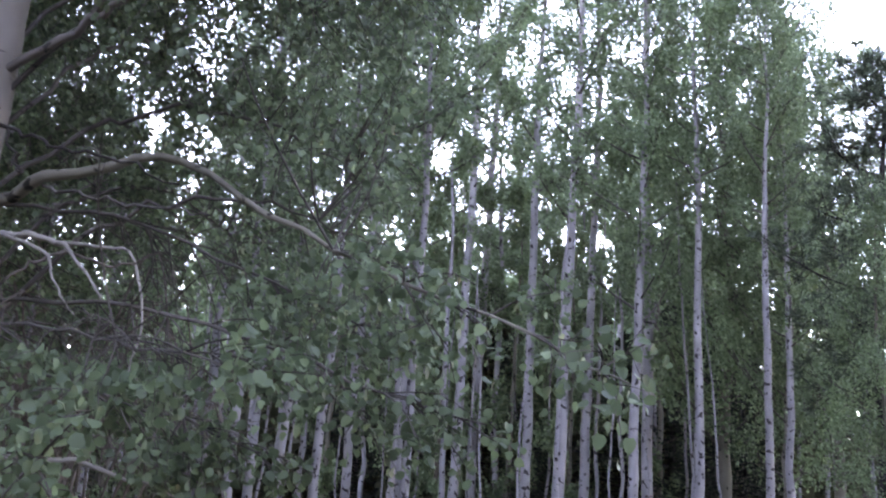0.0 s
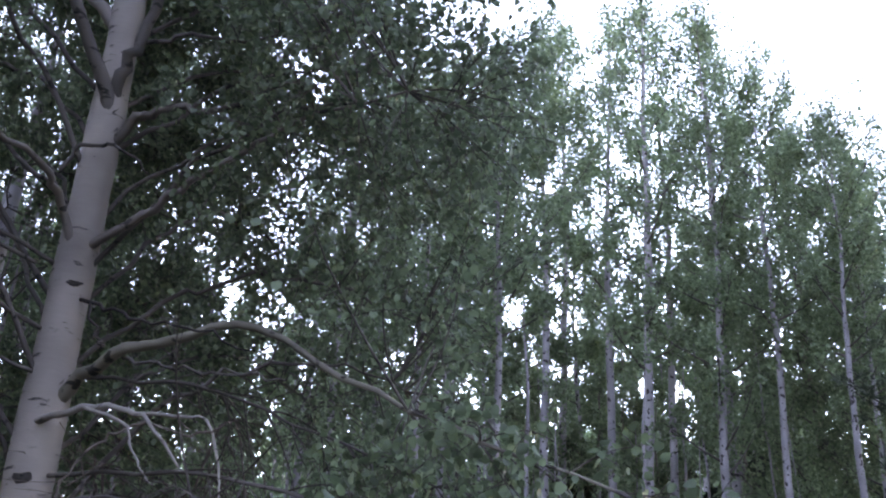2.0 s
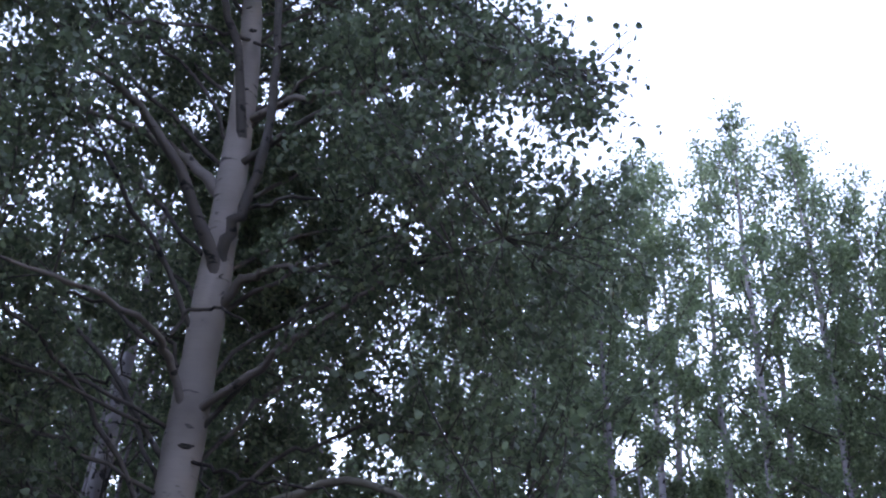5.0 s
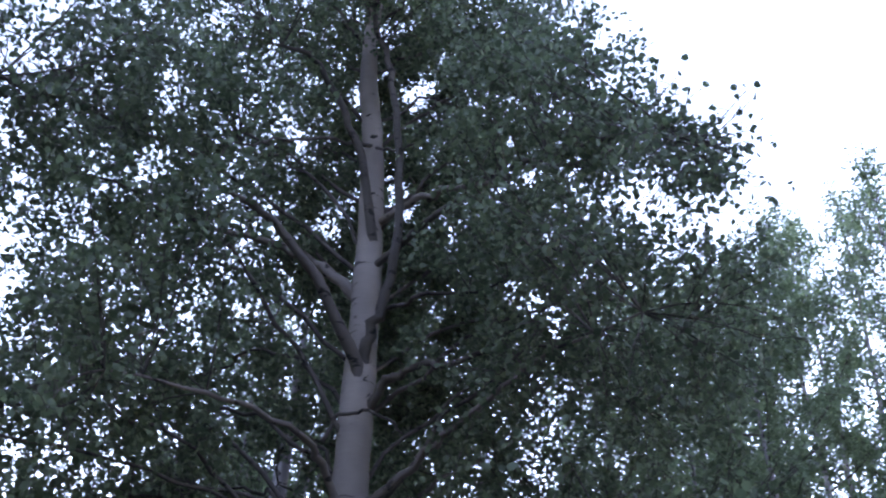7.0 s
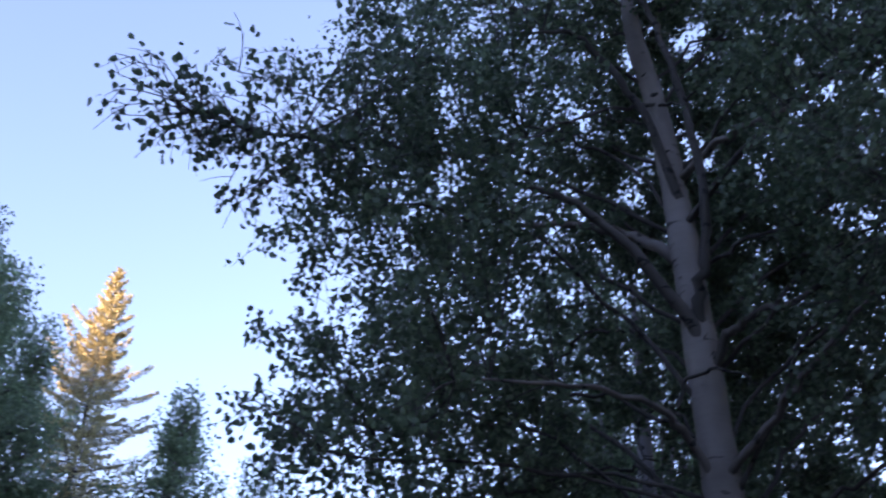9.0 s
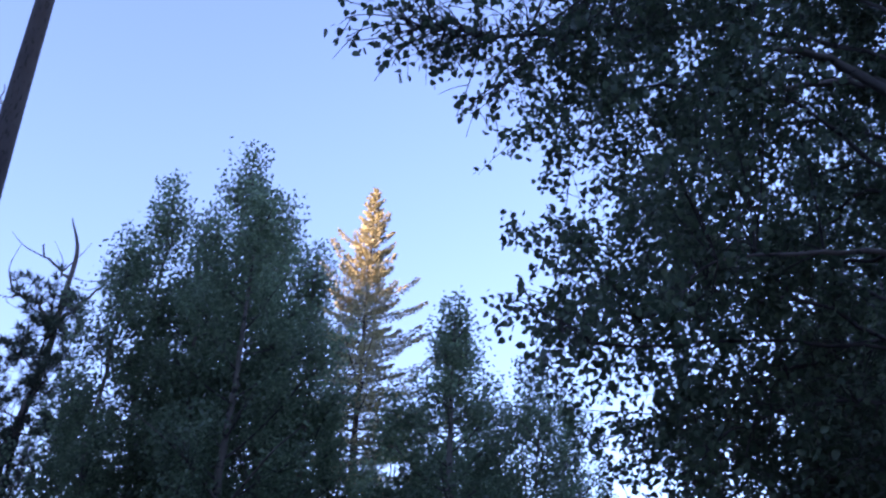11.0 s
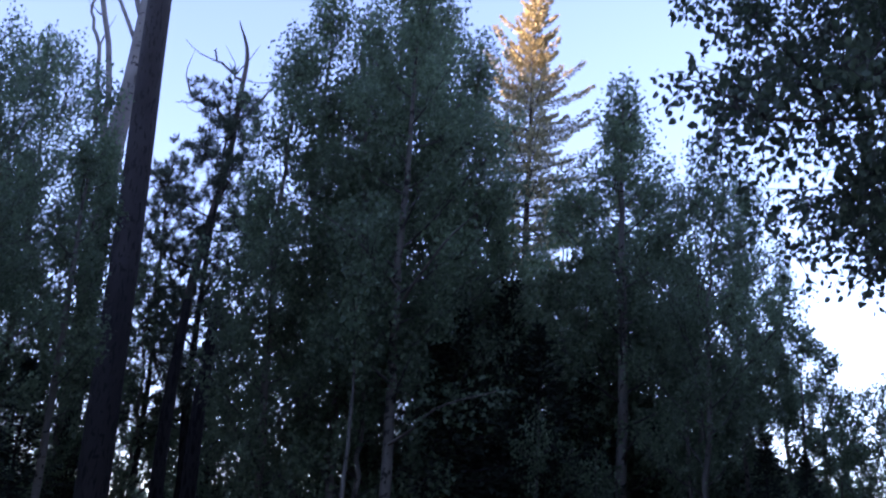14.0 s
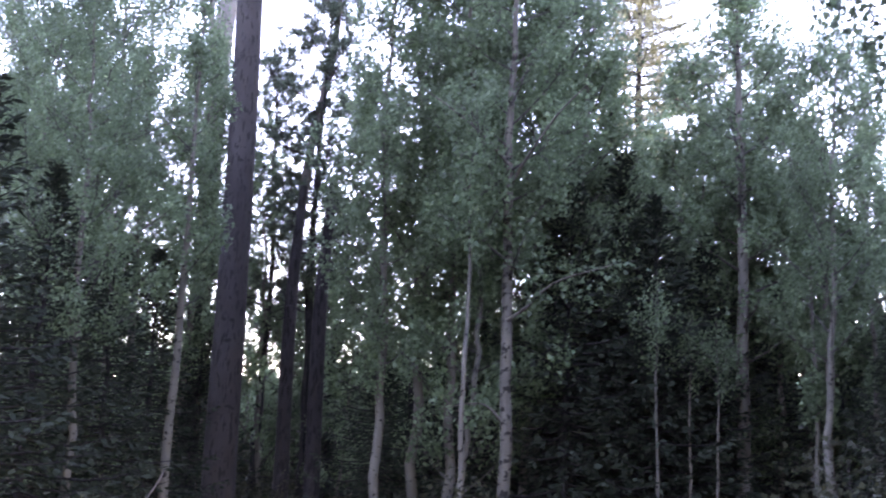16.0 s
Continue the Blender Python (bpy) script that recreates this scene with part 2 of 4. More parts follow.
def twig_with_leaves(root, tip, rng, leaves, reach=0.24, sides=4):
    """A thin twig with a few side twigs, and the places of the leaves along them, each on its own stalk."""
    t = np.linspace(0, 1, 6)[:, None]
    span = np.linalg.norm(tip - root)
    bow = rng.normal(size=3) * 0.10 * span + np.array([0, 0, 0.10 * span])
    main = root + (tip - root) * t + bow * (t - t ** 2) * 2
    stems = [tube(main, np.linspace(0.0045 + 0.003 * span, 0.002, 6), 3)]
    along = unit(tip - root)
    share = max(2, leaves // (sides + 1))
    where = [main[-1] + rng.normal(size=(share, 3)) * 0.05 - along * rng.uniform(0, 0.18, share)[:, None]]
    for k in range(sides):
        q = rng.uniform(0.35, 1.0)
        b = np.array([np.interp(q, t[:, 0], main[:, c]) for c in range(3)])
        way = unit(along * 0.55 + rng.normal(size=3) * 0.8 + np.array([0, 0, -0.05]))
        n = reach * rng.uniform(0.6, 1.4)
        u = np.linspace(0, 1, 4)[:, None]
        side = b + way * n * u + np.array([0, 0, -0.30 * n]) * u ** 2
        stems.append(tube(side, np.linspace(0.0028, 0.0013, 4), 3))
        f = rng.uniform(0.1, 1.05, share)
        where.append(np.stack([np.interp(f, u[:, 0], side[:, c]) for c in range(3)], 1) + rng.normal(size=(share, 3)) * 0.038 + np.array([0, 0, -0.02]))
    return stems, np.vstack(where)


def build_near_aspen():
    rng = np.random.default_rng(11)
    tree = thing("aspen_tree", ASPEN_AT, "tall leafy aspen with a pale grey knotted trunk on the bank", "tree")
    base = np.array(ASPEN_AT)
    face = unit(-base[:2])
    left = np.array([face[1], -face[0]])
    trunk_line = spline([(0, 0, 0), (0.0, 0.0, 1.6), (-0.01, 0.0, 3.0), (-0.01, -0.01, 4.4), (-0.03, -0.01, 5.8),
                         (-0.08, -0.03, 6.9), (-0.17, -0.08, 8.0), (-0.12, -0.02, 10.6)], 110)
    z = trunk_line[:, 2]
    rad = np.interp(z + base[2], [0, 0.9, 2.0, 3.0, 3.6, 4.3, 4.8, 5.5, 6.0, 6.5, 7.0, 7.5, 8.4, 10, 11.4],
                    [0.24, 0.18, 0.145, 0.130, 0.120, 0.116, 0.110, 0.102, 0.097, 0.090, 0.083, 0.076, 0.062, 0.036, 0.008])
    rad = rad * (1 + 0.03 * np.sin(z * 7.0) + 0.018 * np.sin(z * 17.0 + 1) + 0.012 * np.sin(z * 31.0))
    part("trunk", mesh_from("trunk", *tube(trunk_line, rad, 20), ASPEN_BARK), tree, "pale grey trunk with dark knots and scars")
    # knots and scars: (height over the standpoint's floor, side in degrees, width, how steep the scar stands)
    for h, a, w, steep in [(3.83, -55, 0.046, 0.25), (2.72, -80, 0.052, 0.2), (4.42, -88, 0.018, 0.2), (4.98, -46, 0.026, 1.4), (6.52, -72, 0.036, 0.3),
                           (6.25, -50, 0.022, 0.4), (4.18, -60, 0.018, 0.6), (5.12, -96, 0.020, 1.2), (5.42, -55, 0.022, 1.0), (7.1, -62, 0.03, 0.3),
                           (7.32, -85, 0.024, 0.3), (3.25, -38, 0.024, 1.6)]:
        h -= base[2]
        c = np.array([np.interp(h, z, trunk_line[:, k]) for k in range(3)])
        r = np.interp(h, z, rad)
        out = np.array([math.cos(radians(a)), math.sin(radians(a)), 0.0])
        bm = bmesh.new()
        bmesh.ops.create_uvsphere(bm, u_segments=10, v_segments=6, radius=1.0)
        side = np.array([-out[1], out[0], 0.0])
        tall = rng.uniform(0.7, 1.6)
        for v in bm.verts:
            q = np.array(v.co) * (1 + 0.45 * noise.noise(v.co * 1.4 + Vector((h * 7, a, 0)))) * (1, 1, tall)
            v.co = c + out * (r * 0.93 + q[0] * w * 0.35) + side * q[1] * w + np.array([0, 0, 1]) * (q[2] * w * 0.55 + 0.25 * w * abs(q[1]) + steep * 0.8 * w * q[1])
        me = bpy.data.meshes.new("knot")
        bm.to_mesh(me)
        bm.free()
        me.materials.append(KNOT_BARK)
        part("knot", me, tree, "dark scarred branch knot")

    branches, nodes, owner = [], [], []

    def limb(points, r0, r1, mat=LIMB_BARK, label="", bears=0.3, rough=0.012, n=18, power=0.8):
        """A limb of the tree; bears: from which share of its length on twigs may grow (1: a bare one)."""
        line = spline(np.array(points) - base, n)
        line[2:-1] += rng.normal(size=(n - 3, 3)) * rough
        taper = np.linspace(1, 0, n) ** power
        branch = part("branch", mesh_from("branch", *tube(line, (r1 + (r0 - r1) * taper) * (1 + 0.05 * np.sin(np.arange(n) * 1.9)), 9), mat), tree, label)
        branches.append(branch)
        if bears < 1:
            keep = line[int(bears * n):]
            nodes.append(keep)
            owner.append(np.full(len(keep), len(branches) - 1))
        return line

    grown = {}

    def grow(branch, stems, where, fine):
        s, leaves = grown.setdefault(branch, ([], {True: [], 2: [], None: []}))
        s.extend(stems)
        leaves[fine].append(where)

    pale, dead = "long pale arching branch", "bare dead branch"
    # limbs placed to fit the camera's view, clear in the open middle of the crown
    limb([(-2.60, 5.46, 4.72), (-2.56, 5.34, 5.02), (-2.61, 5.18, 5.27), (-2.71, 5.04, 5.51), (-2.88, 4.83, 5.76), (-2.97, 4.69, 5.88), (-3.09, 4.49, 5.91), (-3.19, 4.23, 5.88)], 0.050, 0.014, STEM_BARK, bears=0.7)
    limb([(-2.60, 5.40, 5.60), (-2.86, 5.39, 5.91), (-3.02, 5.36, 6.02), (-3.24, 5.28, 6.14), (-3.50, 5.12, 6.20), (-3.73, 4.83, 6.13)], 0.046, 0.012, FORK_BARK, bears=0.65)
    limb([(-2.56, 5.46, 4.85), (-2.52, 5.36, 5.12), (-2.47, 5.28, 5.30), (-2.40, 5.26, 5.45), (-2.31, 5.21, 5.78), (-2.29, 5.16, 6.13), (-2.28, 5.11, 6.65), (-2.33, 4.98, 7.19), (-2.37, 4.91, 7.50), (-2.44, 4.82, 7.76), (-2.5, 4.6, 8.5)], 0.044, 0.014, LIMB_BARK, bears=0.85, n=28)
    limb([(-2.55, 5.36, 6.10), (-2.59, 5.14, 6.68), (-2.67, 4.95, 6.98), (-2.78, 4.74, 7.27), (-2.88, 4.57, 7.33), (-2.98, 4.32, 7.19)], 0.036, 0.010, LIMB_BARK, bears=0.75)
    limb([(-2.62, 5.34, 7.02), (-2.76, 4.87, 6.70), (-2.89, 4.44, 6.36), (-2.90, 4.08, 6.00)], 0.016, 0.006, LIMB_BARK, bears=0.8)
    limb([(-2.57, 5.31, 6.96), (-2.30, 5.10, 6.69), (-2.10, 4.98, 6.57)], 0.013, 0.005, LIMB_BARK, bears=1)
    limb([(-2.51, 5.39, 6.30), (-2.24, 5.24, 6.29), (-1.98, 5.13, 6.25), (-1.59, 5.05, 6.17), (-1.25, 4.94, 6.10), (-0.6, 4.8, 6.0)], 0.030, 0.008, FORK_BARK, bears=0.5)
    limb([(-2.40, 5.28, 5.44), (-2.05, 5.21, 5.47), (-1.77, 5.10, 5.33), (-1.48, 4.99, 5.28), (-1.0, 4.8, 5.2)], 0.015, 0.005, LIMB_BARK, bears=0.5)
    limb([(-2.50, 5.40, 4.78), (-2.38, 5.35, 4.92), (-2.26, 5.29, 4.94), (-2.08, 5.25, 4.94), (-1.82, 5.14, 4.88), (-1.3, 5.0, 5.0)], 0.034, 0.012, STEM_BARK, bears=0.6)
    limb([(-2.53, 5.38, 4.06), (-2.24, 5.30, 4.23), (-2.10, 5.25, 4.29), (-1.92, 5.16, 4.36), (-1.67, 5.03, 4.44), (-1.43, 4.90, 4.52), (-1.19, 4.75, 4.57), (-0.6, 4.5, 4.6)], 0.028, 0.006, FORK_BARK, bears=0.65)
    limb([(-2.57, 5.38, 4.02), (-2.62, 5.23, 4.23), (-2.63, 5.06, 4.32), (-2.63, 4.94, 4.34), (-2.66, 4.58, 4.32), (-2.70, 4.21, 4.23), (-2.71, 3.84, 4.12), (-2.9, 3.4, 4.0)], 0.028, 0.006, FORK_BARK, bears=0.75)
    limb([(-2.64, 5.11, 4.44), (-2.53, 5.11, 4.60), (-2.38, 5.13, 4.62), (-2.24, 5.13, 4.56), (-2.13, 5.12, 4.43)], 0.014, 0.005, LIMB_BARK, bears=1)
    # low limbs over the bank
    arch = limb([(-2.50, 5.40, 3.17), (-2.21, 5.25, 3.36), (-1.80, 5.09, 3.42), (-1.36, 4.91, 3.43), (-0.76, 4.64, 3.10), (-0.16, 4.30, 2.75), (0.40, 3.80, 2.43), (0.62, 3.3, 2.2)], 0.042, 0.003, GREY_ASPEN, pale, 0.62, n=26, power=1.5)
    limb([(-2.55, 5.32, 3.03), (-2.36, 5.19, 3.05), (-2.10, 5.09, 3.06), (-1.90, 5.05, 3.01), (-1.80, 4.99, 2.93), (-1.62, 4.94, 2.73)], 0.022, 0.006, DEAD_WOOD, dead, 1, 0.006)
    limb([(-1.95, 5.06, 3.02), (-1.70, 5.0, 3.0), (-1.5, 4.95, 2.94), (-1.40, 4.9, 2.6), (-1.42, 4.88, 2.3)], 0.011, 0.003, DEAD_WOOD, dead, 1, 0.006)
    limb([(-2.2, 5.1, 3.05), (-1.95, 5.0, 2.95), (-1.85, 4.92, 2.80), (-1.70, 4.85, 2.62)], 0.011, 0.003, DEAD_WOOD, dead, 1, 0.006)
    limb([(-1.84, 5.0, 2.96), (-1.98, 4.95, 2.88), (-2.12, 4.9, 2.7), (-2.2, 4.85, 2.4)], 0.009, 0.003, GREY_WOOD, dead, 1, 0.006)
    limb([(-1.86, 5.02, 2.97), (-1.66, 4.95, 2.9), (-1.5, 4.92, 2.9), (-1.36, 4.9, 2.96)], 0.008, 0.003, GREY_WOOD, dead, 1, 0.006)
    limb([(-2.47, 5.36, 3.75), (-2.25, 5.24, 3.65), (-1.94, 5.04, 3.49), (-1.65, 4.93, 3.44), (-1.3, 4.85, 3.3)], 0.012, 0.004, KNOT_BARK, bears=1)
    limb([(-2.40, 5.33, 3.72), (-2.25, 5.2, 3.45), (-2.18, 5.1, 3.38)], 0.009, 0.003, KNOT_BARK, bears=1)
    limb([(-2.1, 5.2, 3.36), (-1.75, 4.98, 3.25), (-1.3, 4.8, 3.15), (-1.0, 4.7, 3.1)], 0.010, 0.003, LIMB_BARK, bears=1)
    limb([(-2.60, 5.30, 1.75), (-2.1, 4.85, 1.90), (-1.71, 4.70, 1.92), (-1.51, 4.77, 1.93), (-1.32, 4.82, 1.89), (-1.12, 4.87, 1.83), (-0.8, 4.95, 1.7)], 0.016, 0.005, DEAD_WOOD, dead, 1)
    low = [len(branches)]
    for points, r0 in (
            ([(-2.50, 5.40, 2.76), (-1.64, 5.04, 2.73), (-0.83, 4.73, 2.53), (-0.24, 4.49, 2.31), (0.23, 4.29, 2.17)], 0.022),
            ([(-2.51, 5.40, 2.54), (-1.78, 4.89, 2.33), (-1.16, 4.66, 2.15), (-0.64, 4.56, 2.00)], 0.018),
            ([(-2.53, 5.38, 2.44), (-2.03, 4.57, 2.08), (-1.69, 3.9, 1.91), (-1.35, 3.5, 1.86), (-1.15, 3.25, 1.84)], 0.016),
            ([(-2.50, 5.40, 3.31), (-1.64, 5.36, 3.26), (-0.83, 5.23, 2.92), (-0.18, 5.10, 2.68)], 0.020),
            ([(-2.52, 5.40, 2.60), (-1.9, 4.6, 2.5), (-1.2, 4.0, 2.35), (-0.6, 3.6, 2.2)], 0.016)):
        limb(points, r0 * 0.6, 0.003, bears=0.25)
    low.append(len(branches))
    # two sprays that reach far out of the crown, and smaller ones
    reach_left = limb([(-2.66, 5.45, 5.9), (-3.35, 4.95, 6.45), (-3.52, 3.9, 6.1), (-3.51, 2.82, 5.50), (-3.48, 2.25, 5.2), (-3.44, 1.95, 5.1)], 0.018, 0.003, bears=0.45, n=22)
    reach_right = limb([(-2.53, 5.38, 5.9), (-1.7, 5.1, 6.2), (-0.9, 4.7, 6.0), (-0.4, 4.35, 5.65), (-0.12, 4.1, 5.25)], 0.026, 0.003, bears=0.4, n=20)
    spray = limb([(-2.7, 5.2, 3.9), (-3.2, 4.3, 3.95), (-3.46, 3.3, 3.75), (-3.36, 2.85, 3.68), (-3.28, 2.50, 3.66)], 0.012, 0.002, bears=0.6, n=20)
    fans = [limb([(-3.52, 3.4, 5.85), (-3.54, 2.9, 5.85), (-3.50, 2.13, 5.55)], 0.008, 0.002, bears=1),
            limb([(-3.52, 3.2, 5.7), (-3.50, 2.8, 5.35), (-3.39, 2.47, 4.85)], 0.008, 0.002, bears=1),
            limb([(-3.51, 2.9, 5.55), (-3.49, 2.4, 5.25), (-3.47, 2.2, 5.15)], 0.007, 0.002, bears=1)]
    droops = [limb([(-2.62, 5.38, 3.55), (-2.95, 4.85, 3.65), (-3.3, 4.4, 3.65), (-3.5, 3.95, 3.4), (-3.5, 3.75, 3.15)], 0.014, 0.003, bears=0.3, n=20),
              limb([(-2.62, 5.40, 3.95), (-3.1, 4.95, 4.1), (-3.5, 4.55, 3.95), (-3.7, 4.3, 3.8), (-3.75, 4.15, 3.65)], 0.014, 0.003, bears=0.3, n=20),
              limb([(-2.60, 5.38, 3.3), (-2.9, 4.9, 3.35), (-3.1, 4.45, 3.3), (-3.15, 4.15, 3.1)], 0.012, 0.003, bears=0.3, n=20)]
    # the rest of the crown, on all sides
    heights = [2.6, 3, 4, 5, 6, 7, 7.8, 8.6, 9.6, 10.6, 11.3]
    wide_left = [1.5, 2.2, 2.75, 2.9, 2.85, 2.65, 2.45, 2.2, 1.7, 1.0, 0.25]
    wide_right = [2.0, 2.4, 2.7, 2.75, 2.6, 2.15, 1.85, 1.6, 1.3, 0.8, 0.25]

    def crown_reach(h, a):
        """How far the crown reaches at that height, to the side a (an angle in plan)."""
        d = np.stack([np.cos(a), np.sin(a)], -1)
        s = 0.5 + 0.5 * (d @ left)
        ragged = np.array([noise.noise((math.cos(q) * 1.7, math.sin(q) * 1.7, p * 0.9)) for q, p in zip(np.atleast_1d(a), np.atleast_1d(h))])
        return (s * np.interp(h, heights, wide_left) + (1 - s) * np.interp(h, heights, wide_right)) * (1 + 0.16 * ragged)

    for k in range(78):
        h = 2.9 + 7.9 * (k / 77) ** 0.95
        a = k * 2.399 + rng.uniform(-0.3, 0.3)
        d = np.array([math.cos(a), math.sin(a), 0.0])
        if d[:2] @ face > 0.5 and h < 8.5:
            continue
        r = 0.86 * crown_reach(min(11.0, h + 0.4), a)[0] * rng.uniform(0.8, 1.05)
        start = np.array([np.interp(h - base[2] - 0.25 * r, z, trunk_line[:, c]) for c in range(3)]) + base
        lift = rng.uniform(0.1, 0.5) * r
        limb([start, start + d * r * 0.35 + (0, 0, 0.25 * r + 0.45 * lift), start + d * r * 0.7 + (0, 0, 0.3 * r + 0.7 * lift), start + d * r + (0, 0, 0.22 * r + 0.7 * lift)],
             0.008 + 0.0045 * r, 0.004, bears=0.15, rough=0.022)

    # twigs grow into all of the crown's room but where they hide trunk and limbs from the camera
    joints, whose = np.vstack(nodes), np.concatenate(owner)
    step = 0.40
    gx, gy, gz = np.meshgrid(np.arange(-3.4, 3.4, step), np.arange(-3.4, 3.4, step), np.arange(2.2, 11.4, step), indexing="ij")
    c = np.column_stack([gx.ravel(), gy.ravel(), gz.ravel()]) + rng.uniform(-0.5, 0.5, (gx.size, 3)) * step * 0.95
    r, a = np.hypot(c[:, 0], c[:, 1]), np.arctan2(c[:, 1], c[:, 0])
    along, aside = c[:, :2] @ face, c[:, :2] @ left
    shrink = 1 - along / 6.0
    ok = (r > 0.16) & (r < crown_reach(c[:, 2], a))
    floor_at = np.where(aside > 0, 2.85 + 0.62 * np.maximum(0, r - 1.3), 2.35 + 0.1 * np.maximum(0, r - 1.0))
    ok &= c[:, 2] > floor_at
    middle = (along > -0.05) & (c[:, 2] < 7.8)
    ok &= ~(middle & (np.abs(aside) < 0.36 * shrink))
    ok &= ~(middle & (along > 0.25) & (aside > -0.42 * shrink) & (aside < 1.15 * shrink) & (c[:, 2] > 3.4) & (c[:, 2] < 7.6) & (rng.random(len(c)) < 0.78))
    ok &= ~((along > -2.0) & (aside > 0.05) & (aside < 0.95) & (c[:, 2] > 2.8) & (c[:, 2] < 6.0) & (rng.random(len(c)) < 0.55))
    # gap kept along the camera's line to the knotty aspen behind
    slope = (c[:, 2] - 1.6) / (6 - along)
    ok &= ~((aside > 0.1 * shrink) & (aside < 0.62 * shrink) & (slope > 0.24) & (slope < 0.48) & (rng.random(len(c)) < 0.9))
    ok &= ~(middle & (aside < 0) & (c[:, 2] < 3.9) & (along > 0) & (aside > -1.5) & (rng.random(len(c)) < 0.75))
    c, along, edge = c[ok], along[ok], (r / crown_reach(c[:, 2], a))[ok]
    c[:, 2] -= base[2]
    for p, v, e in zip(c, along, edge):
        gap = joints - p
        cost = np.linalg.norm(gap, axis=1) + 0.5 * np.maximum(0, np.hypot(joints[:, 0], joints[:, 1]) - math.hypot(p[0], p[1])) + 0.4 * np.maximum(0, gap[:, 2])
        k = int(np.argmin(cost))
        root = joints[k]
        if np.linalg.norm(root - p) > (1.2 if root[2] < p[2] + 0.25 else 0.8):
            continue
        full = 128 if p[:2] @ left > -0.1 else np.interp(p[2] + base[2], [3.5, 5.0, 6.0], [50, 80, 135])
        full *= (1.0 if v > 0 else (1.75 if p[2] < 5.4 else 2.3) if -1.4 < p[:2] @ left < (0.15 if p[2] < 5.4 else 0.8) else 1.3 if p[:2] @ left < 1.9 else 0.9) * (0.72 if e > 0.8 else 1.0) * (0.75 if p[2] > 6.2 and p[:2] @ left > 0.5 else 1.0)
        stems, where = twig_with_leaves(root, p, rng, int(full * rng.uniform(0.7, 1.25)), 0.25, 6)
        grow(whose[k], stems, where, 2 if v > 0 else None)
    # airy sprays along the limbs that stand out of the crown, and full boughs low down
    def dress(index, line, first, count, length, leaves, droop=0.0):
        for _ in range(count):
            s = first + (1 - first) * rng.random()
            k = min(len(line) - 2, int(s * (len(line) - 1)))
            way = unit(unit(line[k + 1] - line[k]) * 0.9 + rng.normal(size=3) * 0.55 + np.array([0, 0, -droop]))
            stems, where = twig_with_leaves(line[k], line[k] + way * length * rng.uniform(0.5, 1.2) * (1.2 - 0.5 * s), rng, leaves, 0.13, 3)
            grow(index, stems, where, True)

    first_low, last_low = low
    dress(last_low, reach_left, 0.35, 72, 0.50, 9)
    for k, line in enumerate(fans):
        dress(last_low + 3 + k, line, 0.1, 22, 0.28, 9)
    dress(last_low + 1, reach_right, 0.35, 60, 0.45, 10)
    dress(last_low + 2, spray, 0.7, 8, 0.24, 5, 0.2)
    for k in range(first_low, last_low):
        keep = nodes[[o[0] for o in owner].index(k)]
        dress(k, keep, 0.0, 18 if k == first_low + 2 else 32, 0.45, 27, 0.35)
    for k, line in enumerate(droops):
        dress(last_low + 6 + k, line, 0.25, 30, 0.43, 18)
    dress(12, arch, 0.6, 26, 0.40, 20, 0.25)

    # drops leaves that stand between the camera and the trunk or low limbs
    def clear_for_view(p):
        v, s, h = p[:, :2] @ face, p[:, :2] @ left, p[:, 2] + base[2]
        bare = (v > -0.05) & (np.abs(s) < 0.12 * (1 - v / 6)) & (p[:, 2] > 2.2) & (rng.random(len(p)) < np.interp(h, [6.2, 6.8, 7.6, 8.0], [0.92, 0.75, 0.6, 0.0]))
        under = (v > 0.05) & (s > -1.5 * (1 - v / 6)) & (s < 0.3) & (h > 2.62 - 0.19 * v) & (h < 3.75 - 0.3 * v)
        return ~(bare | under)

    size = 0.037
    for index, (stems, leaves) in grown.items():
        branch = branches[index]
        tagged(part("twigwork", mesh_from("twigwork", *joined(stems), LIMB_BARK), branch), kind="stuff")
        big = 1.14 if first_low <= index < last_low or index == 12 else 1.0
        blades = []
        for fine, group in leaves.items():
            where = np.vstack(group) if group else np.zeros((0, 3))
            where = where[clear_for_view(where)]
            if len(where):
                blades.append(leaf_blades(where, size * big * (1.1 if fine is None else 1.0), rng, 0.55, fine))
        if blades:
            tagged(part("foliage", mesh_from("foliage", *joined(blades), LEAF, True), branch, "small round green aspen leaves"), kind="stuff")


build_near_aspen()


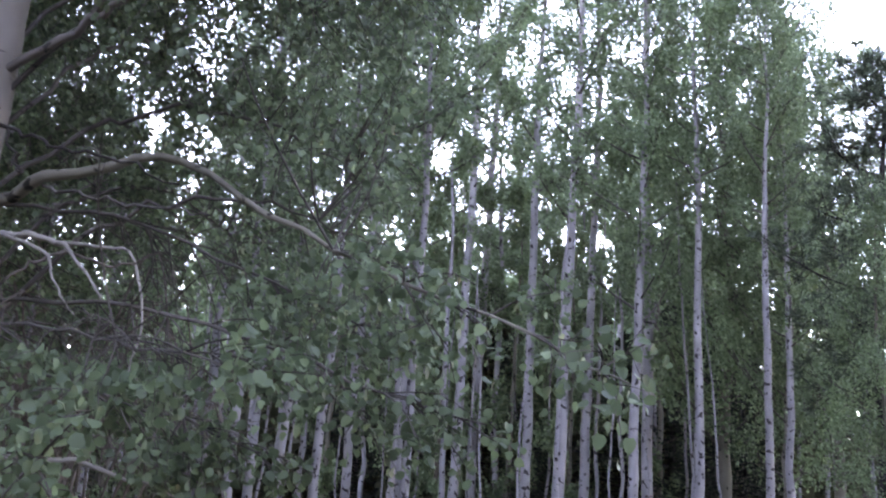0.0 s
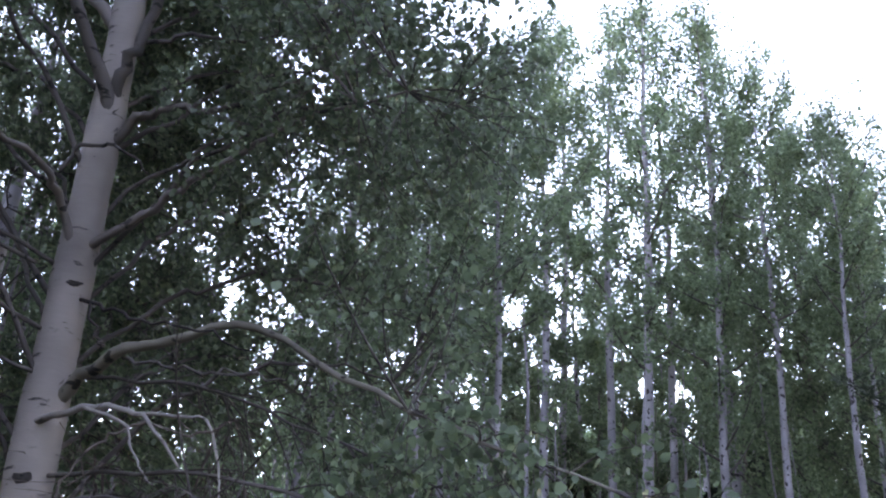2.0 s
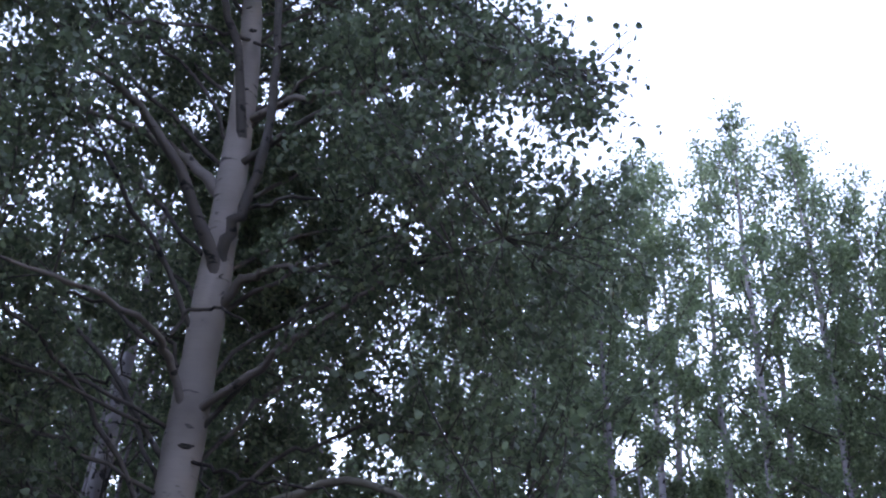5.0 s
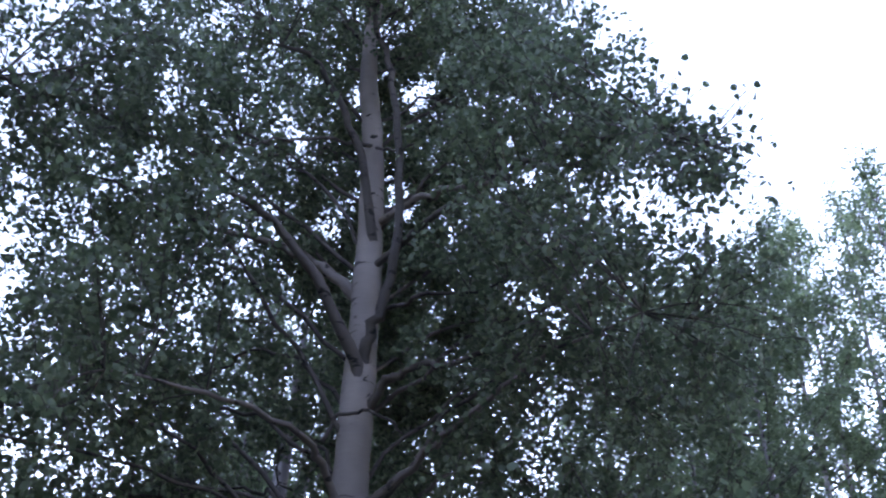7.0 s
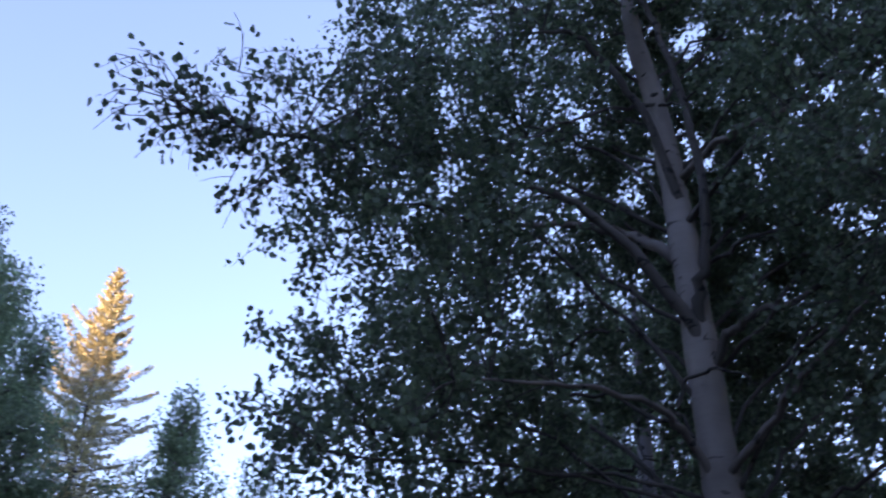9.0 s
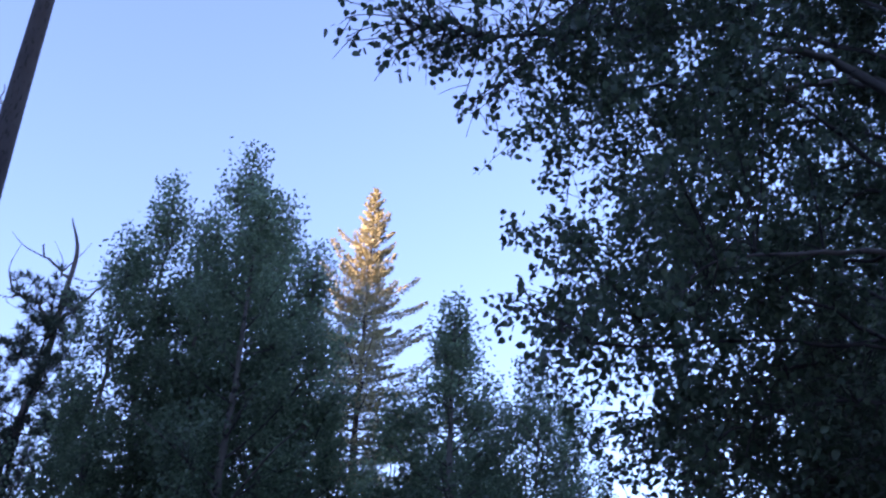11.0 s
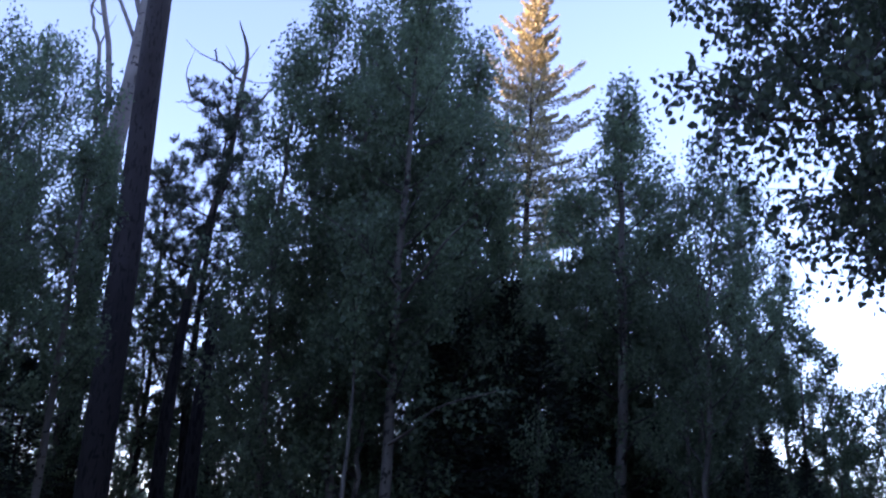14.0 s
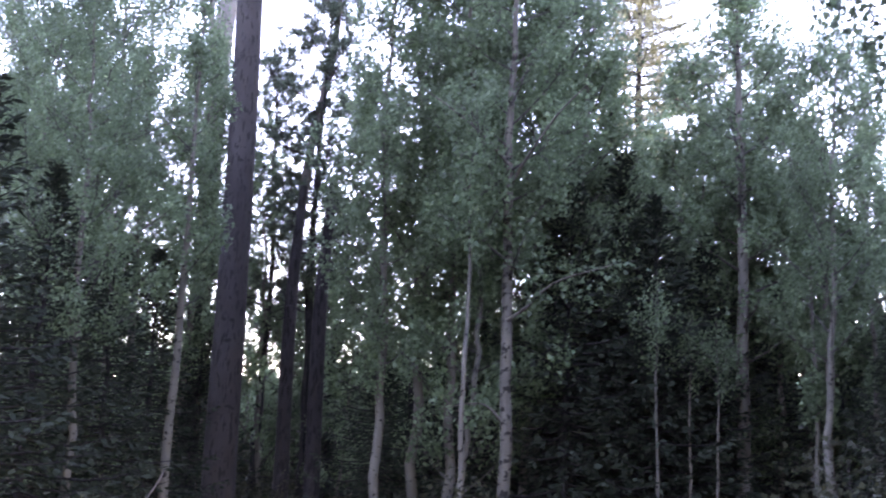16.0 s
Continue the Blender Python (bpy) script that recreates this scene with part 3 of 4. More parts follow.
# ---- other aspens: a few grown shapes, planted many times ----
def aspen_shape(seed, height, crown_base, crown_radius, girth, limbs, leaves, leaf, bark, top=0.25, full=1.0, sway=1.0, bare=None):
    """A grown aspen. bare: the side, in degrees of plan, on which the stem shows through the crown."""
    rng = np.random.default_rng(seed)
    n = 26
    z = np.linspace(0, height, n)
    wander = np.cumsum(rng.normal(size=(n, 2)) * 0.035 * sway, axis=0)
    wander -= wander[0]
    line = np.column_stack([wander, z])
    rad = girth / 2 * np.interp(z / height, [0, 0.03, 0.1, 0.55, 0.85, 1], [1.35, 1.1, 1.0, 0.66, 0.28, 0.04])
    trunk = mesh_from("trunk", *tube(line, rad, 10), bark)
    boughs = []
    for k in range(limbs):
        s = (k + rng.random()) / limbs
        h = crown_base + (height - 0.4 - crown_base) * s
        b = np.array([np.interp(h, z, line[:, c]) for c in range(3)])
        a = k * 2.399 + rng.uniform(-0.5, 0.5)
        reach = crown_radius * np.interp(s, [0, 0.25, 0.6, 1.0], [0.75, 1.0, 0.8, top]) * rng.uniform(0.65, 1.2)
        rise = reach * rng.uniform(0.5, 1.1)
        t = np.linspace(0, 1, 6)[:, None]
        d = np.array([math.cos(a), math.sin(a), 0])
        br = b + d * reach * t + np.array([0, 0, rise]) * t ** 1.2 + rng.normal(size=(6, 3)) * 0.03 * t
        stems = [tube(br, np.linspace(max(0.008, girth * 0.13 * (1 - 0.6 * s)), 0.004, 6), 5)]
        m = int(leaves / limbs * (reach / crown_radius) ** 0.8 * 1.35)
        clumps = max(5, m // 60)
        q = rng.uniform(0.2, 1.05, clumps) ** 0.8
        c = np.stack([np.interp(q, t[:, 0], br[:, i]) for i in range(3)], 1) + rng.normal(size=(clumps, 3)) * 0.17 * crown_radius / 1.5 + np.array([0, 0, 0.06])
        for cc, qq in zip(c, q):
            stems.append(tube(np.array([b + (br[-1] - b) * qq * 0.8, (b + (br[-1] - b) * qq + cc) / 2, cc]), [0.008, 0.005, 0.003], 3))
        pick = rng.integers(0, clumps, m)
        ball = unit(rng.normal(size=(m, 3))) * (rng.random(m) ** 0.45)[:, None]
        where = c[pick] + ball * np.array([0.21, 0.21, 0.34]) * full
        if bare is not None:
            d2 = np.array([math.cos(radians(bare)), math.sin(radians(bare))])
            off = where[:, :2] - np.stack([np.interp(where[:, 2], z, line[:, i]) for i in range(2)], 1)
            where = where[~((off @ d2 > -0.05) & (np.abs(off @ np.array([-d2[1], d2[0]])) < 0.16) & (where[:, 2] < 0.8 * height) & (rng.random(m) < 0.8))]
        boughs.append((mesh_from("branch", *joined(stems), LIMB_BARK), mesh_from("foliage", *leaf_blades(where, leaf, rng, 0.4, False), LEAF_FAR, True)))
    m = leaves // 36
    where = (np.column_stack([line[-1, 0] + rng.uniform(-0.2, 0.2, m), line[-1, 1] + rng.uniform(-0.2, 0.2, m), height - 1.1 * rng.random(m) ** 0.8 + 0.1]))
    crown = mesh_from("crown", *leaf_blades(where, leaf, rng, 0.4, False), LEAF_FAR, True)
    return height, (("trunk", trunk), ("crown", crown)), boughs


def plant(shape, bearing, distance, height, label, group="", name="aspen_tree", spin=None, wide=1.0, lean=(0, 0), category="tree"):
    """A tree of that height over the bank's level; the floor under it may lie lower."""
    h, parts, boughs = shape
    if category == "tree":
        p = spot(bearing, distance)
        height += hollow(p.x, p.y)
    s = height / h
    t = thing(name, spot(bearing, distance) - Vector((0, 0, 0.05)), label, category, group,
              spin if spin is not None else (bearing * 53 + distance * 17) % 360, (s * wide, s * wide, s), lean)
    for pname, me in parts:
        ob = part(pname, me, t)
        if pname != "trunk":
            tagged(ob, kind="stuff")
    for wood, green in boughs:
        tagged(part("foliage", green, part("branch", wood, t)), kind="stuff")
    return t


TALL_A = aspen_shape(21, 13.5, 5.6, 1.15, 0.185, 28, 6800, 0.068, POLE_BARK, sway=0.55)
TALL_B = aspen_shape(22, 13.5, 4.2, 1.4, 0.17, 28, 9000, 0.068, POLE_BARK, sway=0.55)
TALL_C = aspen_shape(23, 13.5, 6.4, 1.05, 0.165, 26, 5600, 0.068, POLE_BARK, sway=0.55)
THIN_A = aspen_shape(24, 11.0, 6.4, 0.9, 0.13, 9, 3700, 0.078, POLE_BARK, sway=0.55)
THIN_B = aspen_shape(25, 11.0, 7.0, 0.8, 0.12, 8, 3100, 0.078, POLE_BARK, sway=0.55)
BUSHY_A = aspen_shape(26, 10.0, 2.2, 1.8, 0.19, 36, 21000, 0.068, GREY_ASPEN, 0.3)
BUSHY_B = aspen_shape(27, 10.0, 1.8, 1.3, 0.13, 34, 21000, 0.057, GREY_ASPEN, 0.2)
SPIRE = aspen_shape(32, 10.0, 2.4, 1.05, 0.14, 36, 19500, 0.055, GREY_ASPEN, 0.1)
OPEN_A = aspen_shape(31, 10.0, 3.4, 1.6, 0.14, 26, 15000, 0.056, GREY_ASPEN, 0.3)
CROOKED = aspen_shape(33, 10.0, 3.6, 1.15, 0.165, 32, 19500, 0.056, ROUGH_ASPEN, 0.12, sway=0.6, bare=-21.3)
SHOWN = aspen_shape(40, 10.0, 3.0, 1.0, 0.165, 34, 15500, 0.056, GREY_ASPEN, 0.1, sway=0.3, bare=-90)
PALE = aspen_shape(36, 10.0, 3.8, 0.75, 0.15, 20, 5600, 0.068, GREY_ASPEN, 0.2, sway=0.4)
FAR_BUSH = aspen_shape(37, 10.0, 1.4, 1.6, 0.15, 12, 6000, 0.098, GREY_ASPEN, 0.3)
KNOTTY = aspen_shape(35, 13.5, 9.6, 1.2, 0.40, 16, 4200, 0.068, POLE_BARK, sway=0.25)
STEM = aspen_shape(34, 6.0, 4.0, 0.6, 0.075, 8, 900, 0.07, GREY_ASPEN, sway=0.4)
DENSE = aspen_shape(38, 13.5, 7.6, 1.55, 0.17, 26, 11500, 0.068, POLE_BARK, 0.3, sway=0.55)
SLIM = aspen_shape(39, 10.0, 7.6, 0.5, 0.085, 5, 420, 0.08, POLE_BARK, sway=0.7)
POLE = aspen_shape(29, 10.0, 7.0, 0.6, 0.11, 6, 800, 0.09, POLE_BARK, sway=0.6)
SKY_SCREEN = aspen_shape(30, 12.0, 0.9, 3.0, 0.25, 8, 5600, 0.34, GREY_ASPEN)
LOW_A = aspen_shape(28, 6.0, 0.8, 1.2, 0.10, 22, 7000, 0.068, GREY_ASPEN, 0.4)

GROVE = "aspens of the pale-stemmed grove"
STOUT = "slender aspen with a pale dark-flecked stem and airy crown"
for shape, bearing, distance, height in [
        (DENSE, 24.0, 11.6, 10.0), (BUSHY_B, -23.0, 10.6, 4.8), (DENSE, 1.4, 9.6, 7.9), (DENSE, 5.6, 10.6, 8.2), (TALL_A, -6.95, 15.0, 13.0), (TALL_B, -10.8, 15.0, 12.2), (DENSE, -14.05, 15.0, 10.8), (DENSE, -17.9, 14.0, 9.3),
        (TALL_A, -18.9, 14.6, 8.6), (TALL_C, -8.6, 19.0, 15.0), (DENSE, -1.3, 17.0, 13.4), (TALL_A, 1.3, 19.0, 14.4),
        (TALL_C, -5.0, 18.0, 14.6), (TALL_C, -2.6, 21.0, 16.6), (TALL_B, 7.8, 14.0, 10.4), (TALL_A, -11.7, 18.5, 14.6),
        (BUSHY_A, -15.9, 18.5, 11.3), (TALL_A, 12.0, 17.0, 12.3), (DENSE, 4.2, 18.0, 13.3), (TALL_B, 9.4, 17.0, 12.6), (TALL_C, 17.8, 12.0, 9.4), (TALL_C, 21.3, 11.0, 8.2), (TALL_A, 10.2, 13.0, 9.0),
        (TALL_A, 27.9, 13.5, 9.0), (TALL_B, 31.6, 13.0, 9.6), (TALL_B, 34.6, 14.0, 9.8), (TALL_C, 30.6, 14.0, 9.4), (TALL_B, 27.0, 13.0, 8.6), (TALL_B, 33.6, 11.0, 7.6), (BUSHY_B, 23.6, 12.0, 6.6), (FAR_BUSH, 22.4, 17.0, 9.0), (FAR_BUSH, 27.5, 18.0, 9.5), (FAR_BUSH, 32.2, 16.0, 8.0), (FAR_BUSH, 25.0, 11.0, 5.8), (FAR_BUSH, 20.2, 13.0, 7.2), (FAR_BUSH, 22.8, 14.5, 8.2), (FAR_BUSH, 30.4, 14.0, 6.4), (FAR_BUSH, 19.4, 14.0, 6.6), (FAR_BUSH, 15.4, 16.0, 7.2), (FAR_BUSH, 26.0, 15.0, 7.4), (FAR_BUSH, 29.0, 16.0, 7.6), (LOW_A, 24.6, 9.6, 3.4), (LOW_A, 32.0, 11.0, 4.0), (BUSHY_B, 31.8, 13.0, 7.6), (BUSHY_B, 35.6, 12.5, 6.2), (LOW_A, 17.0, 10.0, 3.6), (BUSHY_A, -20.6, 18.0, 9.6), (BUSHY_B, -18.4, 16.5, 9.8), (FAR_BUSH, -2.4, 24.0, 9.8), (FAR_BUSH, -5.6, 25.0, 10.6), (FAR_BUSH, -9.0, 24.0, 10.0), (FAR_BUSH, -12.4, 22.0, 9.4), (FAR_BUSH, 1.2, 23.0, 9.8), (FAR_BUSH, 5.4, 22.0, 8.4), (FAR_BUSH, -16.0, 23.0, 8.6), (FAR_BUSH, -0.6, 20.0, 7.4), (FAR_BUSH, -4.2, 21.0, 8.2), (FAR_BUSH, -7.6, 20.0, 7.4)]:
    plant(shape, bearing, distance, height, STOUT, GROVE)
plant(KNOTTY, 29.2, 9.2, 8.0, "knotty pale aspen behind the large one", GROVE)
for k in range(30):
    rr = random.Random(400 + k)
    b = -25 + 44 * (k + rr.random()) / 30
    far = rr.uniform(17, 30)
    top = np.interp(b, [-25, -20, -15, -6, 5, 20], [22, 25, 29, 34, 32, 28])
    plant(rr.choice((THIN_A, THIN_B)), b, far, min(16.5, far * math.tan(radians(top * rr.uniform(0.7, 0.97)))),
          "thin pale aspen pole with a small crown", GROVE, lean=(rr.uniform(-2, 2), rr.uniform(-2, 2)), wide=rr.uniform(0.75, 1.1))

for k in range(18):
    rr = random.Random(700 + k)
    far = rr.uniform(22, 36)
    plant(POLE, -26 + 44 * (k + rr.random()) / 18, far, far * math.tan(radians(rr.uniform(14, 24))), "thin pale aspen pole with few leaves", GROVE,
          lean=(rr.uniform(-2, 2), rr.uniform(-2, 2)), wide=rr.uniform(0.7, 1.2))

for k in range(22):
    rr = random.Random(1200 + k)
    far = rr.uniform(14.5, 21)
    plant(SLIM, -17.5 + 27 * (k + rr.random()) / 22, far, far * math.tan(radians(rr.uniform(17, 27))), "very thin pale aspen stem with dark flecks", GROVE,
          lean=(rr.uniform(-4, 4), rr.uniform(-4, 4)), wide=rr.uniform(0.7, 1.3))

WOOD = "leafy aspens across the clearing"
LEAFY = "leafy aspen with dense grey-green crown and pale stem"
for shape, bearing, distance, height in [
        (BUSHY_B, 92.6, 19.0, 7.6), (BUSHY_B, 89.0, 21.0, 8.0), (BUSHY_B, 95.4, 17.0, 7.4), (OPEN_A, 90.8, 12.0, 6.0), (OPEN_A, 94.5, 13.0, 6.0), (SPIRE, 73.6, 16.0, 10.3), (SPIRE, 69.7, 16.5, 11.4), (SPIRE, 66.8, 17.0, 10.9), (SPIRE, 65.0, 16.0, 9.5), (SPIRE, 71.6, 15.4, 9.6),
        (SPIRE, 75.4, 15.0, 8.6),  (SPIRE, 56.5, 18.2, 9.2), (FAR_BUSH, 57.9, 18.0, 6.4), (FAR_BUSH, 62.8, 20.0, 8.4), (FAR_BUSH, 60.2, 20.5, 8.0), (FAR_BUSH, 64.2, 20.0, 8.0), (FAR_BUSH, 54.6, 17.0, 6.2), (FAR_BUSH, 52.0, 16.4, 6.8), (OPEN_A, 52.3, 14.0, 6.4),
        (BUSHY_B, 49.8, 18.0, 7.4), (FAR_BUSH, 54.0, 19.0, 6.6), (FAR_BUSH, 49.6, 16.4, 5.6), (FAR_BUSH, 47.4, 16.5, 4.6), (LOW_A, 84.9, 21.0, 4.6), (LOW_A, 57.6, 17.0, 5.0), (LOW_A, 52.8, 17.0, 4.6), (FAR_BUSH, 47.6, 22.0, 7.2), (LOW_A, 40.0, 11.0, 3.5), (LOW_A, 42.8, 12.0, 2.9), (LOW_A, 37.2, 11.0, 3.7), (FAR_BUSH, 45.4, 17.5, 3.8), (FAR_BUSH, 46.4, 19.0, 4.4), (FAR_BUSH, 44.6, 21.0, 3.6), (PALE, 86.35, 14.0, 7.0), (BUSHY_B, 67.4, 15.6, 8.6), (BUSHY_B, 71.2, 17.5, 8.4), (STEM, 71.1, 13.5, 5.0), (STEM, 52.6, 16.0, 5.4), (STEM, 59.0, 15.0, 2.6), (STEM, 57.7, 15.0, 2.5), (STEM, 60.5, 14.5, 3.0),
        (FAR_BUSH, 91.6, 24.0, 5.4), (FAR_BUSH, 87.4, 25.0, 5.6), (FAR_BUSH, 82.2, 26.0, 4.8), (FAR_BUSH, 76.8, 25.0, 5.2), (FAR_BUSH, 95.0, 22.0, 5.4), (LOW_A, 88.8, 20.0, 3.4), (LOW_A, 92.8, 19.0, 3.6), (OPEN_A, 96.2, 15.0, 7.6), (LOW_A, 91.5, 14.0, 2.6), (LOW_A, 94.2, 12.5, 2.5),
        (LOW_A, 80.0, 22.0, 3.4), (LOW_A, 74.6, 22.0, 3.2), (BUSHY_B, 86.2, 18.4, 7.6), (FAR_BUSH, 89.6, 27.0, 6.0), (FAR_BUSH, 79.2, 28.0, 5.6), (LOW_A, 86.0, 22.0, 3.2), (LOW_A, 77.6, 19.0, 2.8),
        (OPEN_A, 90.0, 18.0, 8.9), (OPEN_A, 88.0, 19.0, 9.4), (OPEN_A, 93.5, 18.0, 7.6), (LOW_A, 71.0, 15.0, 5.0),
        (LOW_A, 59.0, 19.0, 6.5), (LOW_A, 54.3, 20.0, 7.4), (LOW_A, 81.5, 21.0, 6.0), (LOW_A, 76.8, 20.0, 7.0), (LOW_A, 60.6, 20.0, 5.6)]:
    plant(shape, bearing, distance, height, LEAFY, WOOD)
plant(SHOWN, 56.1, 16.4, 8.8, "leafy aspen whose pale stem shows through the crown", WOOD, spin=56.1, wide=1.3)
crooked = plant(CROOKED, 68.7, 14.0, 9.2, "leafy aspen with a knotty pale stem and bare side limb", WOOD, spin=0.0)


def side_limb(tree, height, ends, r0, leaves, seed):
    """An extra limb of a planted tree: ends are (metres to the left as seen from the standpoint, metres up, metres away)."""
    rng = np.random.default_rng(seed)
    k = tree.scale[0]
    b = radians(68.7)
    left, away = np.array([-math.cos(b), -math.sin(b), 0]), np.array([-math.sin(b), math.cos(b), 0])
    line = spline([(np.array([0, 0, height]) + left * a + away * c + np.array([0, 0, e])) / k for a, e, c in ends], 12)
    branch = part("branch", mesh_from("branch", *tube(line, np.linspace(r0, 0.006, 12), 6), GREY_ASPEN), tree, "pale bare side limb")
    if leaves:
        where = line[rng.integers(5, 12, leaves)] + rng.normal(size=(leaves, 3)) * 0.22
        tagged(part("foliage", mesh_from("foliage", *leaf_blades(where, 0.068, rng, 0.4, False), LEAF_FAR, True), branch), kind="stuff")


side_limb(crooked, 5.5, [(0.02, -0.1, 0), (0.35, 0.16, -0.5), (0.72, 0.36, -0.9), (1.15, 0.58, -1.2)], 0.026, 30, 3)
side_limb(crooked, 5.2, [(-0.02, -0.05, 0), (-0.22, 0.2, -0.5), (-0.6, 0.68, -0.9), (-1.0, 1.05, -1.1)], 0.030, 30, 4)
side_limb(crooked, 3.3, [(0.05, -0.05, 0), (-0.25, 0.12, -0.3), (-0.6, 0.40, -0.7), (-1.3, 0.60, -1.0)], 0.026, 170, 1)
side_limb(crooked, 1.95, [(0.0, -0.05, 0), (0.18, 0.16, -0.05), (0.40, 0.22, -0.1), (0.85, 0.12, -0.2)], 0.022, 60, 2)

# unseen trees added behind the standpoint, to hold low sky light off the wood
for k in range(20):
    rr = random.Random(300 + k)
    plant(SKY_SCREEN, 118 + 202 * (k + rr.random()) / 20, rr.uniform(10, 20), rr.uniform(11, 15.5), "unseen leafy aspen added behind the standpoint to block sky light", "aspens round the clearing")


# ---- conifers ----
def needle_sprays(at, way, length, width, rng):
    """Flat needle-covered twig ends, each a slim kite along its own way."""
    n = len(at)
    side = unit(np.cross(way, rng.normal(size=(n, 3))))
    s = (length * rng.uniform(0.6, 1.3, n))[:, None]
    w = (width * rng.uniform(0.7, 1.3, n))[:, None]
    v = np.stack([at, at + way * s * 0.45 + side * w, at + way * s, at + way * s * 0.45 - side * w], 1)
    return v.reshape(-1, 3), np.arange(n)[:, None] * 4 + np.array([[0, 1, 2, 3]])


def spruce_shape(seed, height, radius, girth, bare, sprays, needle, spray=0.16, whorls=26, slim=0.22, tier=0.0):
    rng = np.random.default_rng(seed)
    z = np.linspace(0, height, 16)
    line = np.column_stack([np.cumsum(rng.normal(size=(16, 2)) * 0.02, axis=0), z])
    line[0, :2] = 0
    trunk = mesh_from("trunk", *tube(line, girth / 2 * (1 - z / height * 0.97), 9), DARK_BARK)
    stems, where, ways = [], [], []
    count = whorls * 7
    for k in range(count):
        s = (k + rng.random()) / count
        s = s ** 0.85
        h = bare + (height - bare) * s
        if tier and h < height - 2.2:
            h = min(height - 0.1, (math.floor(h / tier) + 0.5) * tier + rng.uniform(-0.3, 0.3) * tier)
        a = k * 2.399 + rng.uniform(-0.4, 0.4)
        reach = min(radius, 0.36 * (height - h) + 0.05) * rng.uniform(0.45, 1.2)
        d = np.array([math.cos(a), math.sin(a), 0])
        lift = np.interp(s, [0, 0.6, 1], [-0.25, 0.0, 0.9])
        t = np.linspace(0, 1, 5)[:, None]
        b = np.array([np.interp(h, z, line[:, c]) for c in range(3)])
        br = b + d * reach * t + np.array([0, 0, 1]) * reach * (lift * t + 0.22 * t ** 3)
        stems.append(tube(br, np.linspace(0.008 + 0.012 * reach, 0.004, 5), 4))
        m = max(10, int(sprays / count * (reach / radius) ** 0.8 * 1.6))
        q = rng.uniform(0.12, 1.0, m)
        p = np.stack([np.interp(q, t[:, 0], br[:, i]) for i in range(3)], 1)
        sway = np.where(rng.random(m) < 0.5, -1, 1)[:, None] * np.array([-d[1], d[0], 0])
        off = sway * (rng.random(m) * (1.08 - q) * 0.32 * reach)[:, None]
        where.append(p + off + np.array([0, 0, -1]) * (rng.random(m)[:, None] * 0.12 * min(1, reach)))
        ways.append(unit(d * 0.8 + sway * 0.6 + rng.normal(size=(m, 3)) * 0.35 + np.array([0, 0, lift * 0.5 - 0.15])))
    m = 60
    where.append(np.column_stack([np.full(m, line[-1, 0]), np.full(m, line[-1, 1]), height - rng.random(m) * 0.8]))
    ways.append(unit(np.column_stack([rng.normal(size=(m, 2)) * 0.4, np.ones(m)])))
    return height, (("trunk", trunk), ("branchwork", mesh_from("branchwork", *joined(stems), DARK_BARK)),
                    ("crown", mesh_from("crown", *needle_sprays(np.vstack(where), np.vstack(ways), spray, spray * slim, rng), needle, True))), ()


def pine_shape(seed, height, crown_base, radius, girth, tufts):
    rng = np.random.default_rng(seed)
    z = np.linspace(0, height, 18)
    line = np.column_stack([np.cumsum(rng.normal(size=(18, 2)) * 0.03, axis=0), z])
    line[0, :2] = 0
    trunk = mesh_from("trunk", *tube(line, girth / 2 * (1 - z / height * 0.9), 10), DARK_BARK)
    stems, where, ways = [], [], []
    for k in range(26):
        s = (k + rng.random()) / 26
        h = crown_base + (height - 0.1 - crown_base) * s
        a = k * 2.399 + rng.uniform(-0.5, 0.5)
        reach = radius * np.interp(s, [0, 0.3, 1], [0.7, 1.0, 0.35]) * rng.uniform(0.5, 1.15)
        d = np.array([math.cos(a), math.sin(a), 0])
        t = np.linspace(0, 1, 6)[:, None]
        b = np.array([np.interp(h, z, line[:, c]) for c in range(3)])
        br = b + d * reach * t + np.array([0, 0, 1]) * reach * (0.05 * t + 0.4 * t ** 2.5)
        stems.append(tube(br, np.linspace(0.022, 0.006, 6), 5))
        for _ in range(tufts):
            q = rng.uniform(0.35, 1.0)
            p0 = np.array([np.interp(q, t[:, 0], br[:, i]) for i in range(3)])
            p = p0 + rng.normal(size=3) * 0.22 + np.array([0, 0, 0.1])
            stems.append(tube(np.array([p0, (p0 + p) / 2 + (0, 0, -0.03), p]), [0.008, 0.006, 0.005], 3))
            m = 40
            w = unit(rng.normal(size=(m, 3)) + unit(p - p0) * 0.9 + np.array([0, 0, 0.3]))
            where.append(np.repeat(p[None], m, 0) + rng.normal(size=(m, 3)) * 0.03)
            ways.append(w)
    return height, (("trunk", trunk), ("branchwork", mesh_from("branchwork", *joined(stems), DARK_BARK)),
                    ("crown", mesh_from("crown", *needle_sprays(np.vstack(where), np.vstack(ways), 0.14, 0.011, rng), PINE_NEEDLE, True))), ()


